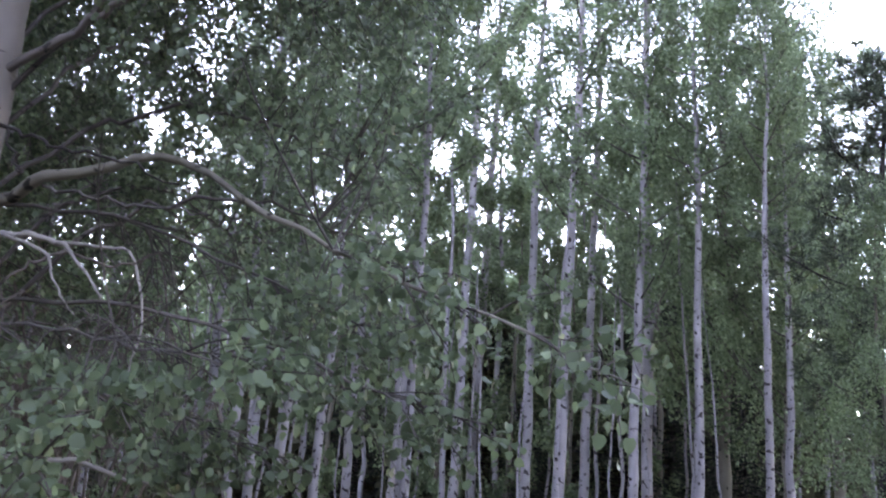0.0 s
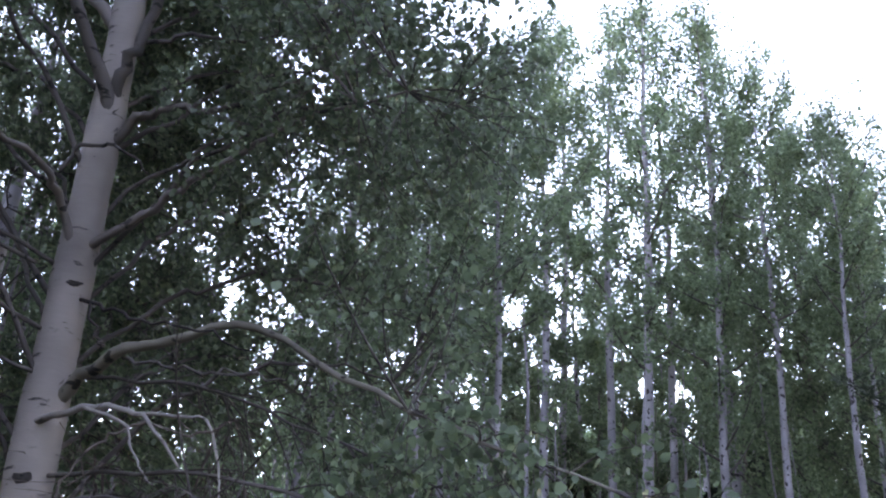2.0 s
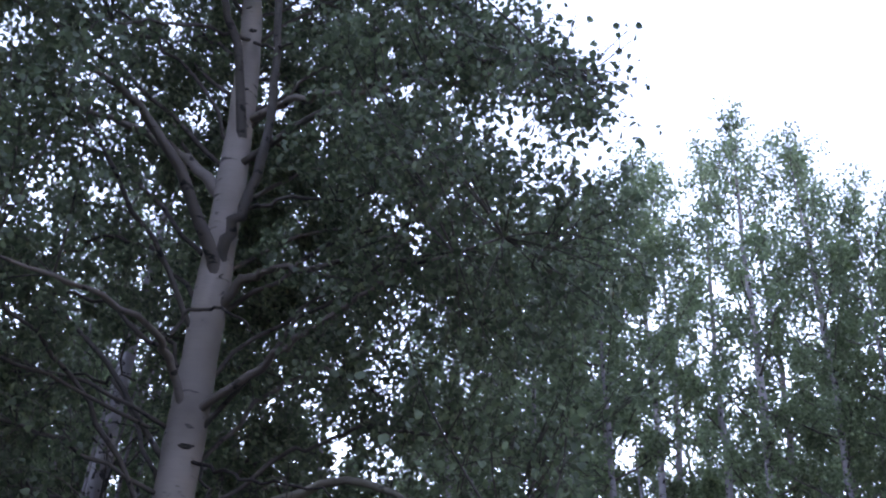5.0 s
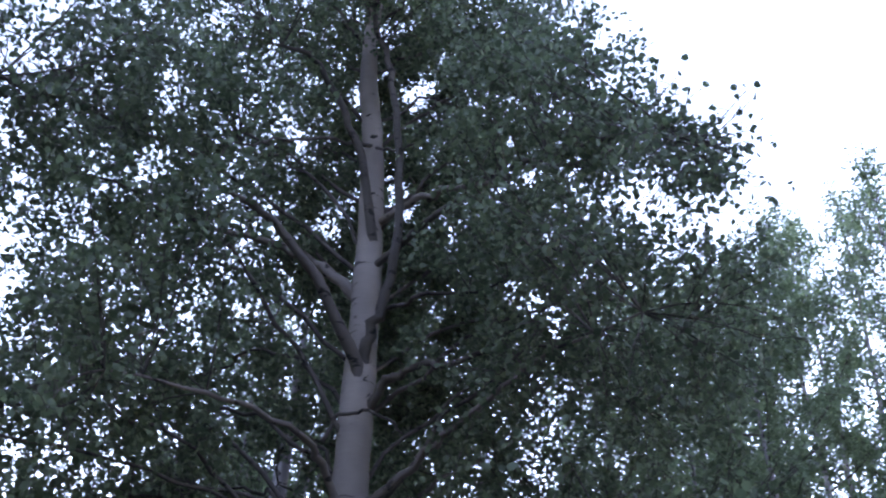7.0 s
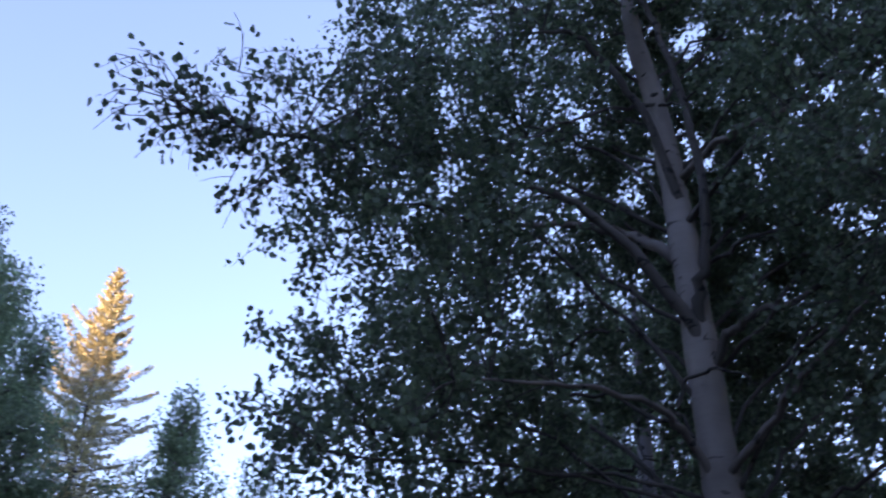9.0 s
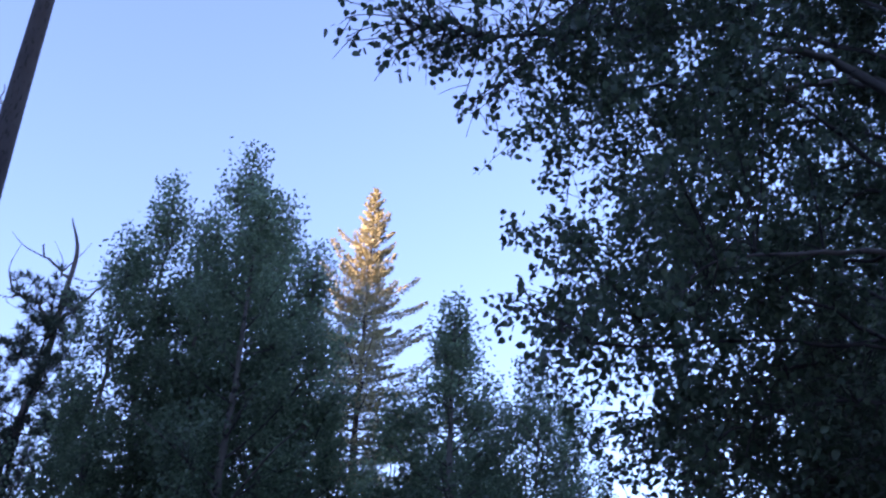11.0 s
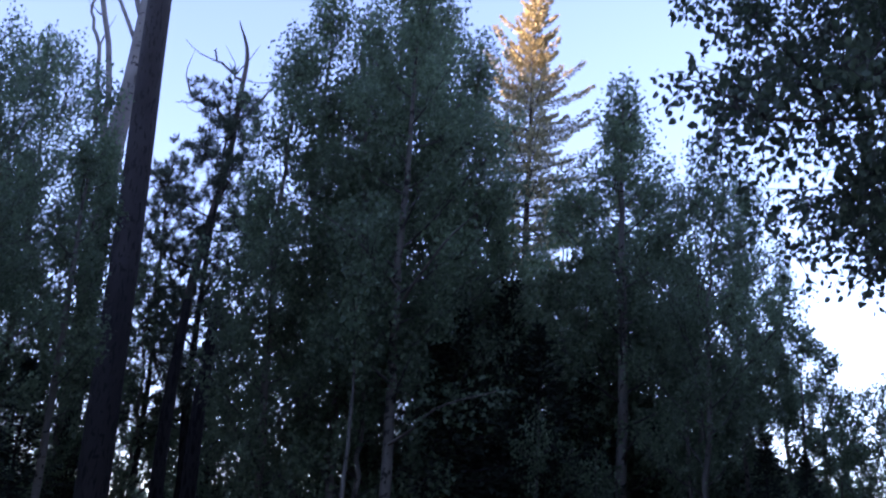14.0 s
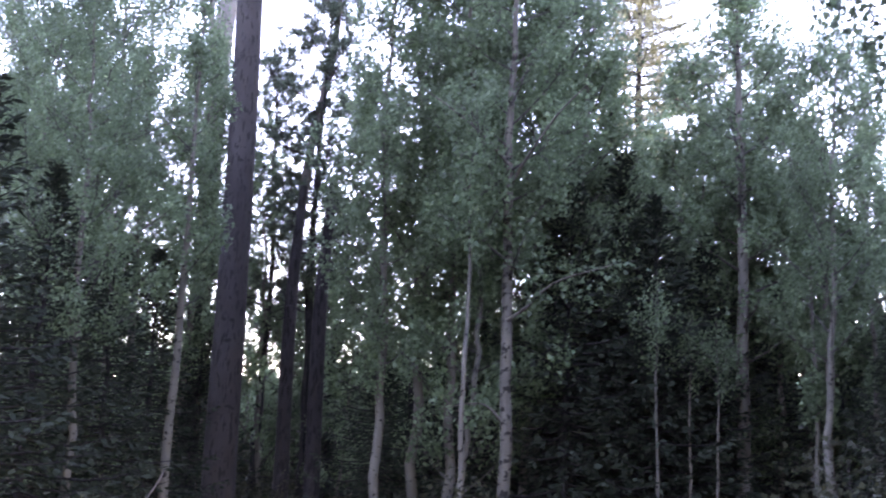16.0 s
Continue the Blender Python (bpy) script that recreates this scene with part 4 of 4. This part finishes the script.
plant(spruce_shape(51, 24.0, 3.3, 0.5, 2.0, 84000, SUN_GOLD_NEEDLE, 0.15, 34, 0.17, 0.42), 61.7, 36.0, 23.2,
      "tall spruce, its needles coloured gold like the evening sun on its top", name="spruce_tree")
SHADE_SPRUCE = spruce_shape(52, 7.0, 1.9, 0.2, 0.5, 5800, NEEDLE, 0.18, slim=0.17)
CONIFERS = "dark young conifers under the aspens"
# Several of these are added only to fill places dark with shade.
for bearing, distance, height in [(65.4, 15.2, 4.6), (62.4, 16.0, 5.0), (66.6, 17.0, 4.4), (63.8, 17.5, 5.4), (60.6, 15.4, 4.2), (58.2, 16.4, 3.8), (56.6, 18.5, 4.2), (96.8, 10.4, 4.4), (93.2, 12.0, 3.6), (89.6, 13.0, 3.0), (91.6, 15.0, 3.4), (87.4, 16.5, 3.2), (85.0, 18.5, 2.8), (75.4, 17.0, 2.8), (72.6, 18.5, 3.2), (58.0, 21.0, 4.6), (43.4, 70.0, 9.8), (51.0, 24.0, 5.6),
                                  (57.4, 17.4, 3.2), (59.5, 16.0, 3.4), (61.6, 15.6, 3.8), (63.4, 15.8, 3.6), (54.4, 17.2, 3.2), (51.4, 16.8, 3.0), (48.8, 14.6, 2.6), (46.9, 14.0, 2.3), (70.2, 16.2, 2.8),
                                  (-12.9, 24.0, 8.0), (-3.4, 25.0, 6.6), (-7.6, 26.0, 7.2), (-10.4, 23.0, 5.6), (0.8, 26.0, 6.4), (-5.4, 22.0, 4.6), (-15.0, 21.0, 5.4), (4.6, 25.0, 6.0), (-16.6, 20.0, 5.0), (78.0, 22.0, 5.5)]:
    plant(SHADE_SPRUCE, bearing, distance, height, "young spruce, needles darkened for the shade among the trunks", CONIFERS, "spruce_tree")
PINE = pine_shape(61, 10.5, 4.0, 1.6, 0.26, 22)
plant(PINE, 79.4, 19.0, 9.2, "dark pine with tufted needles and a dead top", "pines at the wood's edge", "pine_tree", wide=0.9)
plant(PINE, 81.7, 21.0, 8.4, "dark pine with tufted needles", "pines at the wood's edge", "pine_tree", wide=0.8)
plant(PINE, -23.4, 12.0, 6.6, "dark pine crown above the aspens", "pines at the wood's edge", "pine_tree", wide=1.3)


# ---- dead trees ----
def dead_tree(name, place, label, trunk_line, radii, boughs, mat, twig_seed):
    rng = np.random.default_rng(twig_seed)
    sunk = hollow(place.x, place.y)
    place = place + Vector((0, 0, sunk))
    trunk_line = [np.array(trunk_line[0]) - np.array([0, 0, sunk + 0.1])] + list(trunk_line[1:])
    t = thing(name, place, label, "dead tree")
    part("trunk", mesh_from("trunk", *tube(spline(trunk_line, 30), np.interp(np.linspace(0, 1, 30), np.linspace(0, 1, len(radii)), radii), 14), mat), t)
    for points, r0, r1, twigs in boughs:
        line = spline(points, 14)
        line[2:] += rng.normal(size=(12, 3)) * 0.025
        pieces = [tube(line, np.linspace(r0, r1, 14), 7)]
        for _ in range(twigs):
            k = rng.integers(4, 13)
            w = unit(unit(line[k] - line[k - 1]) * 0.6 + rng.normal(size=3) * 0.7)
            n = rng.uniform(0.25, 0.8)
            tw = np.array([line[k], line[k] + w * n * 0.5 + rng.normal(size=3) * 0.05, line[k] + w * n + np.array([0, 0, 0.12])])
            pieces.append(tube(spline(tw, 6), np.linspace(r1 * 1.0 + 0.004, 0.003, 6), 4))
        part("branch", mesh_from("branch", *joined(pieces), mat), t)
    return t


def frame_of(bearing, distance):
    """Directions to the left of the line of sight and along it, for a thing at that bearing."""
    b = radians(bearing)
    return np.array([-math.cos(b), -math.sin(b), 0]), np.array([-math.sin(b), math.cos(b), 0])


def build_dead_trees():
    # a charred-looking straight trunk, no boughs left but stubs
    p = spot(83.55, 17.0)
    left, away = frame_of(83.55, 17.0)
    up = np.array([0, 0, 1.0])
    stubs = [([up * h, up * h + s * 0.28 * left + 0.05 * up, up * h + s * 0.42 * left + 0.1 * up], 0.018, 0.008, 0)
             for h, s in ((3.4, 1), (4.6, -1), (5.2, 1), (6.3, -1), (8.4, 1), (2.6, -1))]
    dead_tree("dead_conifer", p, "tall bare dark dead conifer trunk", [up * 0, up * 5 + left * 0.04, up * 10 + left * 0.12, up * 16 + left * 0.1],
              [0.27, 0.225, 0.20, 0.15], stubs, CHARRED_BARK, 5)
    # white barkless snag with forked limbs
    q = spot(85.1, 20.0)
    left, away = frame_of(85.1, 20.0)

    def w(a, h):
        return left * a + up * h
    snag = dead_tree("white_snag", q, "white barkless dead tree with forked bare limbs",
              [w(0.1, 0), w(0.05, 4), w(0.03, 8), w(-0.11, 9.4), w(-0.22, 11.9), w(-0.30, 13.3), w(-0.4, 15.5)], [0.20, 0.20, 0.195, 0.18, 0.14, 0.10, 0.05],
              [([w(0.24, 8.2), w(0.39, 9.8), w(0.85, 11.8), w(1.55, 13.3), w(2.0, 14.6)], 0.07, 0.03, 7),
               ([w(-0.08, 11.0), w(0.25, 11.9), w(0.67, 12.65), w(0.97, 13.5), w(1.1, 14.6)], 0.06, 0.03, 4),
               ([w(-0.22, 12.0), w(0.07, 12.8), w(0.37, 13.4), w(0.6, 14.4)], 0.05, 0.025, 3),
               ([w(-0.1, 10.3), w(0.26, 11.1), w(0.48, 11.6), w(0.81, 12.0)], 0.045, 0.02, 2),
               ([w(0.83, 11.8), w(1.23, 12.15), w(1.68, 12.17), w(2.2, 12.4)], 0.025, 0.008, 4),
               ([w(0.82, 11.4), w(1.15, 11.5), w(1.51, 11.2)], 0.02, 0.006, 3),
               ([w(0.45, 8.6), w(0.6, 10.0), w(0.83, 10.8), w(0.72, 11.5)], 0.05, 0.02, 2),
               ([w(-0.27, 12.5), w(-0.17, 13.2), w(-0.1, 14.0)], 0.035, 0.012, 2)], DEAD_WOOD, 6)
    # Dark sleeve added round the pale foot, its dimness put into the colour.
    lower = new("dim_sleeve", mesh_from("dim_sleeve", *tube(spline([w(0.1, -1.2), w(0.06, 2.5), w(0.05, 6.2)], 10), np.linspace(0.215, 0.205, 10), 12), DARK_BARK))
    lower.parent = snag
    # bare forked top that rises out of the pine
    s = spot(79.1, 19.3)
    left, away = frame_of(79.1, 19.3)
    dead_tree("dead_snag", s, "thin grey dead tree with crooked bare twigs",
              [w(0.5, 0), w(0.4, 4), w(0.25, 6), w(-0.04, 7.7), w(-0.12, 9.2), w(-0.17, 10.2), w(0.06, 10.9)], [0.095, 0.09, 0.08, 0.065, 0.052, 0.04, 0.012],
              [([w(-0.15, 9.6), w(0.07, 9.75), w(0.38, 10.05), w(0.46, 10.25)], 0.034, 0.012, 3),
               ([w(0.0, 8.65), w(0.32, 8.98), w(0.71, 9.08), w(0.94, 9.5)], 0.042, 0.014, 4),
               ([w(0.65, 9.05), w(0.85, 9.0), w(1.05, 8.98)], 0.014, 0.006, 1),
               ([w(-0.1, 8.7), w(-0.4, 9.05), w(-0.7, 9.5), w(-0.88, 9.8), w(-0.9, 10.25)], 0.032, 0.010, 4)], GREY_WOOD, 7)
    # two more dark stems beside it
    for bearing, distance, r in ((78.7, 17.5, 0.14), (80.3, 18.0, 0.13), (73.5, 18.0, 0.08)):
        m = spot(bearing, distance)
        left, away = frame_of(bearing, distance)
        dead_tree("dark_stem", m, "dark bare stem in the shade of the wood", [w(0, 0), w(0.05, 2.5), w(-0.05, 4.8)], [r, r * 0.85, r * 0.5],
                  [([w(0, 2.4), w(0.3, 2.5), w(0.6, 2.7)], 0.015, 0.005, 2), ([w(0, 3.6), w(-0.35, 3.7), w(-0.7, 4.0)], 0.015, 0.005, 2)], DARK_BARK, int(bearing))


build_dead_trees()


# ---- undergrowth ----
def shrub_shape(seed, height, radius, leaves):
    rng = np.random.default_rng(seed)
    stems, where = [], []
    for k in range(12):
        a = k * 2.399
        d = np.array([math.cos(a), math.sin(a), 0]) * radius * rng.uniform(0.3, 1)
        t = np.linspace(0, 1, 6)[:, None]
        st = d * t + np.array([0, 0, height * rng.uniform(0.5, 1.0)]) * t ** 0.8
        stems.append(tube(st, np.linspace(0.012, 0.003, 6), 4))
        m = leaves // 12
        q = rng.uniform(0.25, 1.05, m)
        where.append(np.stack([np.interp(q, t[:, 0], st[:, c]) for c in range(3)], 1) + rng.normal(size=(m, 3)) * 0.2)
    return height, (("woody_stem", mesh_from("woody_stem", *joined(stems), LIMB_BARK)),
                    ("foliage", mesh_from("foliage", *leaf_blades(np.vstack(where), 0.07, rng, 0.2, False), SHADE_LEAF, True))), ()


SHRUB_A, SHRUB_B = shrub_shape(71, 1.6, 0.8, 1250), shrub_shape(72, 2.2, 0.7, 1300)
for k in range(44):
    rr = random.Random(900 + k)
    plant(rr.choice((SHRUB_A, SHRUB_B)), -28 + 128 * (k + rr.random()) / 44, rr.uniform(9, 24), rr.uniform(0.6, 1.5),
          "green leafy shrub on the forest floor", "undergrowth shrubs", "shrub", wide=rr.uniform(0.9, 1.6), category="shrub")


def build_grass():
    rng = np.random.default_rng(81)
    n = 19000
    b = np.radians(rng.uniform(-30, 104, n))
    r = rng.uniform(1.2, 24, n)
    p = np.column_stack([-r * np.sin(b), r * np.cos(b), np.zeros(n)])
    p[:, 2] = [ground_height(x, y) - 0.02 for x, y in p[:, :2]]
    w = unit(rng.normal(size=(n, 3)) * 0.35 + np.array([0, 0, 1]))
    ob = new("grass", mesh_from("grass", *needle_sprays(p, w, 0.26, 0.010, rng), GRASS, True))
    tagged(ob, "dry green grass blades on the forest floor", "grass", kind="stuff")


build_grass()


def build_ground_cover():
    """Low leafy plants all over the forest floor."""
    rng = np.random.default_rng(83)
    spots = 900
    b = np.radians(rng.uniform(-30, 104, spots))
    r = rng.uniform(6.5, 22, spots)
    c = np.column_stack([-r * np.sin(b), r * np.cos(b)])
    tall = rng.uniform(0.15, 0.6, spots)
    pick = rng.integers(0, spots, 26000)
    xy = c[pick] + rng.normal(size=(26000, 2)) * 0.22
    low = np.array([ground_height(x, y) for x, y in c])
    z = low[pick] + tall[pick] * rng.random(26000) ** 0.7 + 0.03
    ob = new("ground_cover", mesh_from("ground_cover", *leaf_blades(np.column_stack([xy, z]), 0.065, rng, 0.1, False), SHADE_LEAF, True))
    tagged(ob, "low dark green leafy plants on the forest floor", "undergrowth", kind="stuff")


build_ground_cover()


def build_far_woods():
    """Woods far behind the nearer trees: many small crowns of leaf clumps, with gaps."""
    rng = np.random.default_rng(91)
    leaf, low, stem = [], [], []
    for k in range(150):
        b = radians(-34 + 142 * (k + rng.random()) / 150)
        deg = math.degrees(b)
        r = rng.uniform(34, 50)
        top = np.interp(deg, [-34, -10, 15, 33, 39, 46, 52, 66, 72, 96, 108], [14, 18, 18, 13, 6, 7, 13, 11, 7, 7, 12]) * rng.uniform(0.6, 1.0)
        h = r * math.tan(radians(top)) + 0.4
        x, y = -r * math.sin(b), r * math.cos(b)
        g = ground_height(x, y)
        m = 850
        s = rng.random(m) ** 0.8
        rad = 1.9 * np.interp(s, [0, 0.2, 0.5, 1], [0.7, 1.0, 0.9, 0.1]) * np.sqrt(rng.random(m))
        a = rng.uniform(0, 2 * np.pi, m)
        leaf.append(np.column_stack([x + rad * np.cos(a), y + rad * np.sin(a), g + h * (0.03 + 0.97 * s)]))
        stem.append(tube(np.array([(x, y, g - 0.1), (x + 0.1, y, g + h * 0.5), (x, y, g + h * 0.95)]), [0.13, 0.09, 0.03], 5))
    for k in range(80):
        b = radians(-16 + 30 * (k + rng.random()) / 80)
        r = rng.uniform(29, 40)
        h = r * math.tan(radians(rng.uniform(12, 19)))
        x, y = -r * math.sin(b), r * math.cos(b)
        g = ground_height(x, y)
        m = 620
        s = rng.random(m) ** 0.8
        rad = 1.5 * np.interp(s, [0, 0.2, 0.5, 1], [0.6, 1.0, 0.9, 0.1]) * np.sqrt(rng.random(m))
        a = rng.uniform(0, 2 * np.pi, m)
        leaf.append(np.column_stack([x + rad * np.cos(a), y + rad * np.sin(a), g + h * (0.1 + 0.9 * s)]))
        stem.append(tube(np.array([(x, y, g - 0.1), (x + 0.1, y, g + h * 0.5), (x, y, g + h * 0.95)]), [0.1, 0.07, 0.03], 5))
    # Low thicket whose darkened leaves stand in for the shade between the trunks.
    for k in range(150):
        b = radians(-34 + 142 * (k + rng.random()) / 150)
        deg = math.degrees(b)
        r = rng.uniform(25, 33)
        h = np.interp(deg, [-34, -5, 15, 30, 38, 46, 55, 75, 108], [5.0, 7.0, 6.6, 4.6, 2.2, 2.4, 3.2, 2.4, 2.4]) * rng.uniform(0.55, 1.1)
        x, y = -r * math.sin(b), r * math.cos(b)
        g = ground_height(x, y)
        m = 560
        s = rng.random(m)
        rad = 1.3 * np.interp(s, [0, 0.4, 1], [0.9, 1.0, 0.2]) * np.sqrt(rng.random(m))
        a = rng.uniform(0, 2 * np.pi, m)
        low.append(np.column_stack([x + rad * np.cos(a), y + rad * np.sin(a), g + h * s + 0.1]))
    woods = new("far_woods")
    tagged(woods, "distant green woods behind the trunks", "woods", kind="stuff")
    part("stems", mesh_from("stems", *joined(stem), POLE_BARK), woods)
    part("foliage", mesh_from("foliage", *leaf_blades(np.vstack(leaf), 0.28, rng, 0.3, False), LEAF_FAR, True), woods)
    part("thicket", mesh_from("thicket", *leaf_blades(np.vstack(low), 0.34, rng, 0.3, False), SHADE_LEAF, True), woods, "low thicket, deep shade put into its leaf colour")


build_far_woods()


# ---- fallen wood ----
def fallen_branch(bearing, distance, points, r0):
    rng = np.random.default_rng(int(bearing * 7))
    p = spot(bearing, distance)
    line = spline(points, 10)
    line[1:] += rng.normal(size=(9, 3)) * 0.02
    t = thing("fallen_branch", p, "bare grey fallen branch leaning in the undergrowth", "branch", "fallen wood")
    part("stem", mesh_from("stem", *tube(line, np.linspace(r0, r0 * 0.35, 10), 6), GREY_WOOD), t)


fallen_branch(86.0, 9.5, [(0.3, -0.4, 0), (0.1, 0.0, 0.35), (-0.1, 0.5, 0.55), (-0.2, 0.8, 0.9)], 0.02)
fallen_branch(84.6, 9.8, [(0.0, 0.5, 0), (0.0, 0.1, 0.3), (0.1, -0.3, 0.5), (0.1, -0.7, 0.6)], 0.022)
fallen_branch(88.5, 10.5, [(0.2, -0.3, 0), (0.0, 0.1, 0.6), (-0.2, 0.4, 1.3)], 0.025)


# ---- tangle of dead brush under the big aspen ----
def dead_brush(bearing, distance, height, seed):
    rng = np.random.default_rng(seed)
    p = spot(bearing, distance)
    t = thing("dead_brush", p, "brown tangle of bare dead brush twigs", "brush", "dead brush under the big aspen")
    for k in range(9):
        a = k * 2.399
        d = np.array([math.cos(a), math.sin(a), 0]) * rng.uniform(0.3, 0.9)
        line = spline([(0, 0, 0), d * 0.4 + (0, 0, height * 0.6), d + (0, 0, height * rng.uniform(0.75, 1.0)), d * 1.5 + (0, 0, height * rng.uniform(0.5, 0.9))], 14)
        line[1:] += rng.normal(size=(13, 3)) * 0.02
        pieces = []
        for _ in range(26):
            q = rng.integers(5, 14)
            w = unit(rng.normal(size=3) + np.array([0, 0, -0.3])) * rng.uniform(0.2, 0.6)
            pieces.append(tube(spline([line[q], line[q] + w * 0.5 + rng.normal(size=3) * 0.05, line[q] + w], 5), np.linspace(0.004, 0.0015, 5), 3))
        stem = part("stem", mesh_from("stem", *tube(line, np.linspace(0.012, 0.004, 14), 5), GREY_WOOD), t)
        tagged(part("twigwork", mesh_from("twigwork", *joined(pieces), GREY_WOOD), stem), kind="stuff")


dead_brush(20.0, 6.6, 3.0, 1)
dead_brush(22.5, 7.2, 2.6, 2)
dead_brush(28.5, 6.8, 2.4, 3)
dead_brush(17.4, 7.2, 2.7, 4)


# ---- thin bare saplings behind the big aspen ----
def bare_sapling(bearing, distance, height, seed):
    rng = np.random.default_rng(seed)
    t = thing("bare_sapling", spot(bearing, distance), "thin pale sapling with bare grey twigs", "sapling", "bare saplings behind the big aspen")
    line = spline([(0, 0, 0), rng.normal(size=3) * 0.08 + (0, 0, height * 0.35), rng.normal(size=3) * 0.12 + (0, 0, height * 0.7), rng.normal(size=3) * 0.15 + (0, 0, height)], 24)
    part("stem", mesh_from("stem", *tube(line, np.linspace(0.035, 0.006, 24), 7), POLE_BARK), t)
    for k in range(16):
        q = rng.integers(7, 23)
        a = k * 2.399
        w = np.array([math.cos(a), math.sin(a), rng.uniform(0.7, 1.4)]) * rng.uniform(0.3, 0.7)
        tw = spline([line[q], line[q] + w * 0.5 + rng.normal(size=3) * 0.05, line[q] + w], 7)
        pieces = [tube(tw, np.linspace(0.011, 0.003, 7), 4)]
        for _ in range(5):
            e = rng.integers(2, 7)
            v = unit(w + rng.normal(size=3) * 0.5) * rng.uniform(0.15, 0.4)
            pieces.append(tube(np.array([tw[e], tw[e] + v * 0.6, tw[e] + v + (0, 0, 0.05)]), [0.004, 0.003, 0.0015], 3))
        part("branch", mesh_from("branch", *joined(pieces), LIMB_BARK), t)


for k, (bearing, distance, height) in enumerate([(27.6, 9.0, 6.2), (30.2, 9.6, 7.0), (32.4, 9.0, 6.4), (34.6, 10.0, 6.6), (36.8, 9.4, 5.6), (28.8, 8.2, 5.0), (22.2, 8.6, 4.6)]):
    bare_sapling(bearing, distance, height, 600 + k)
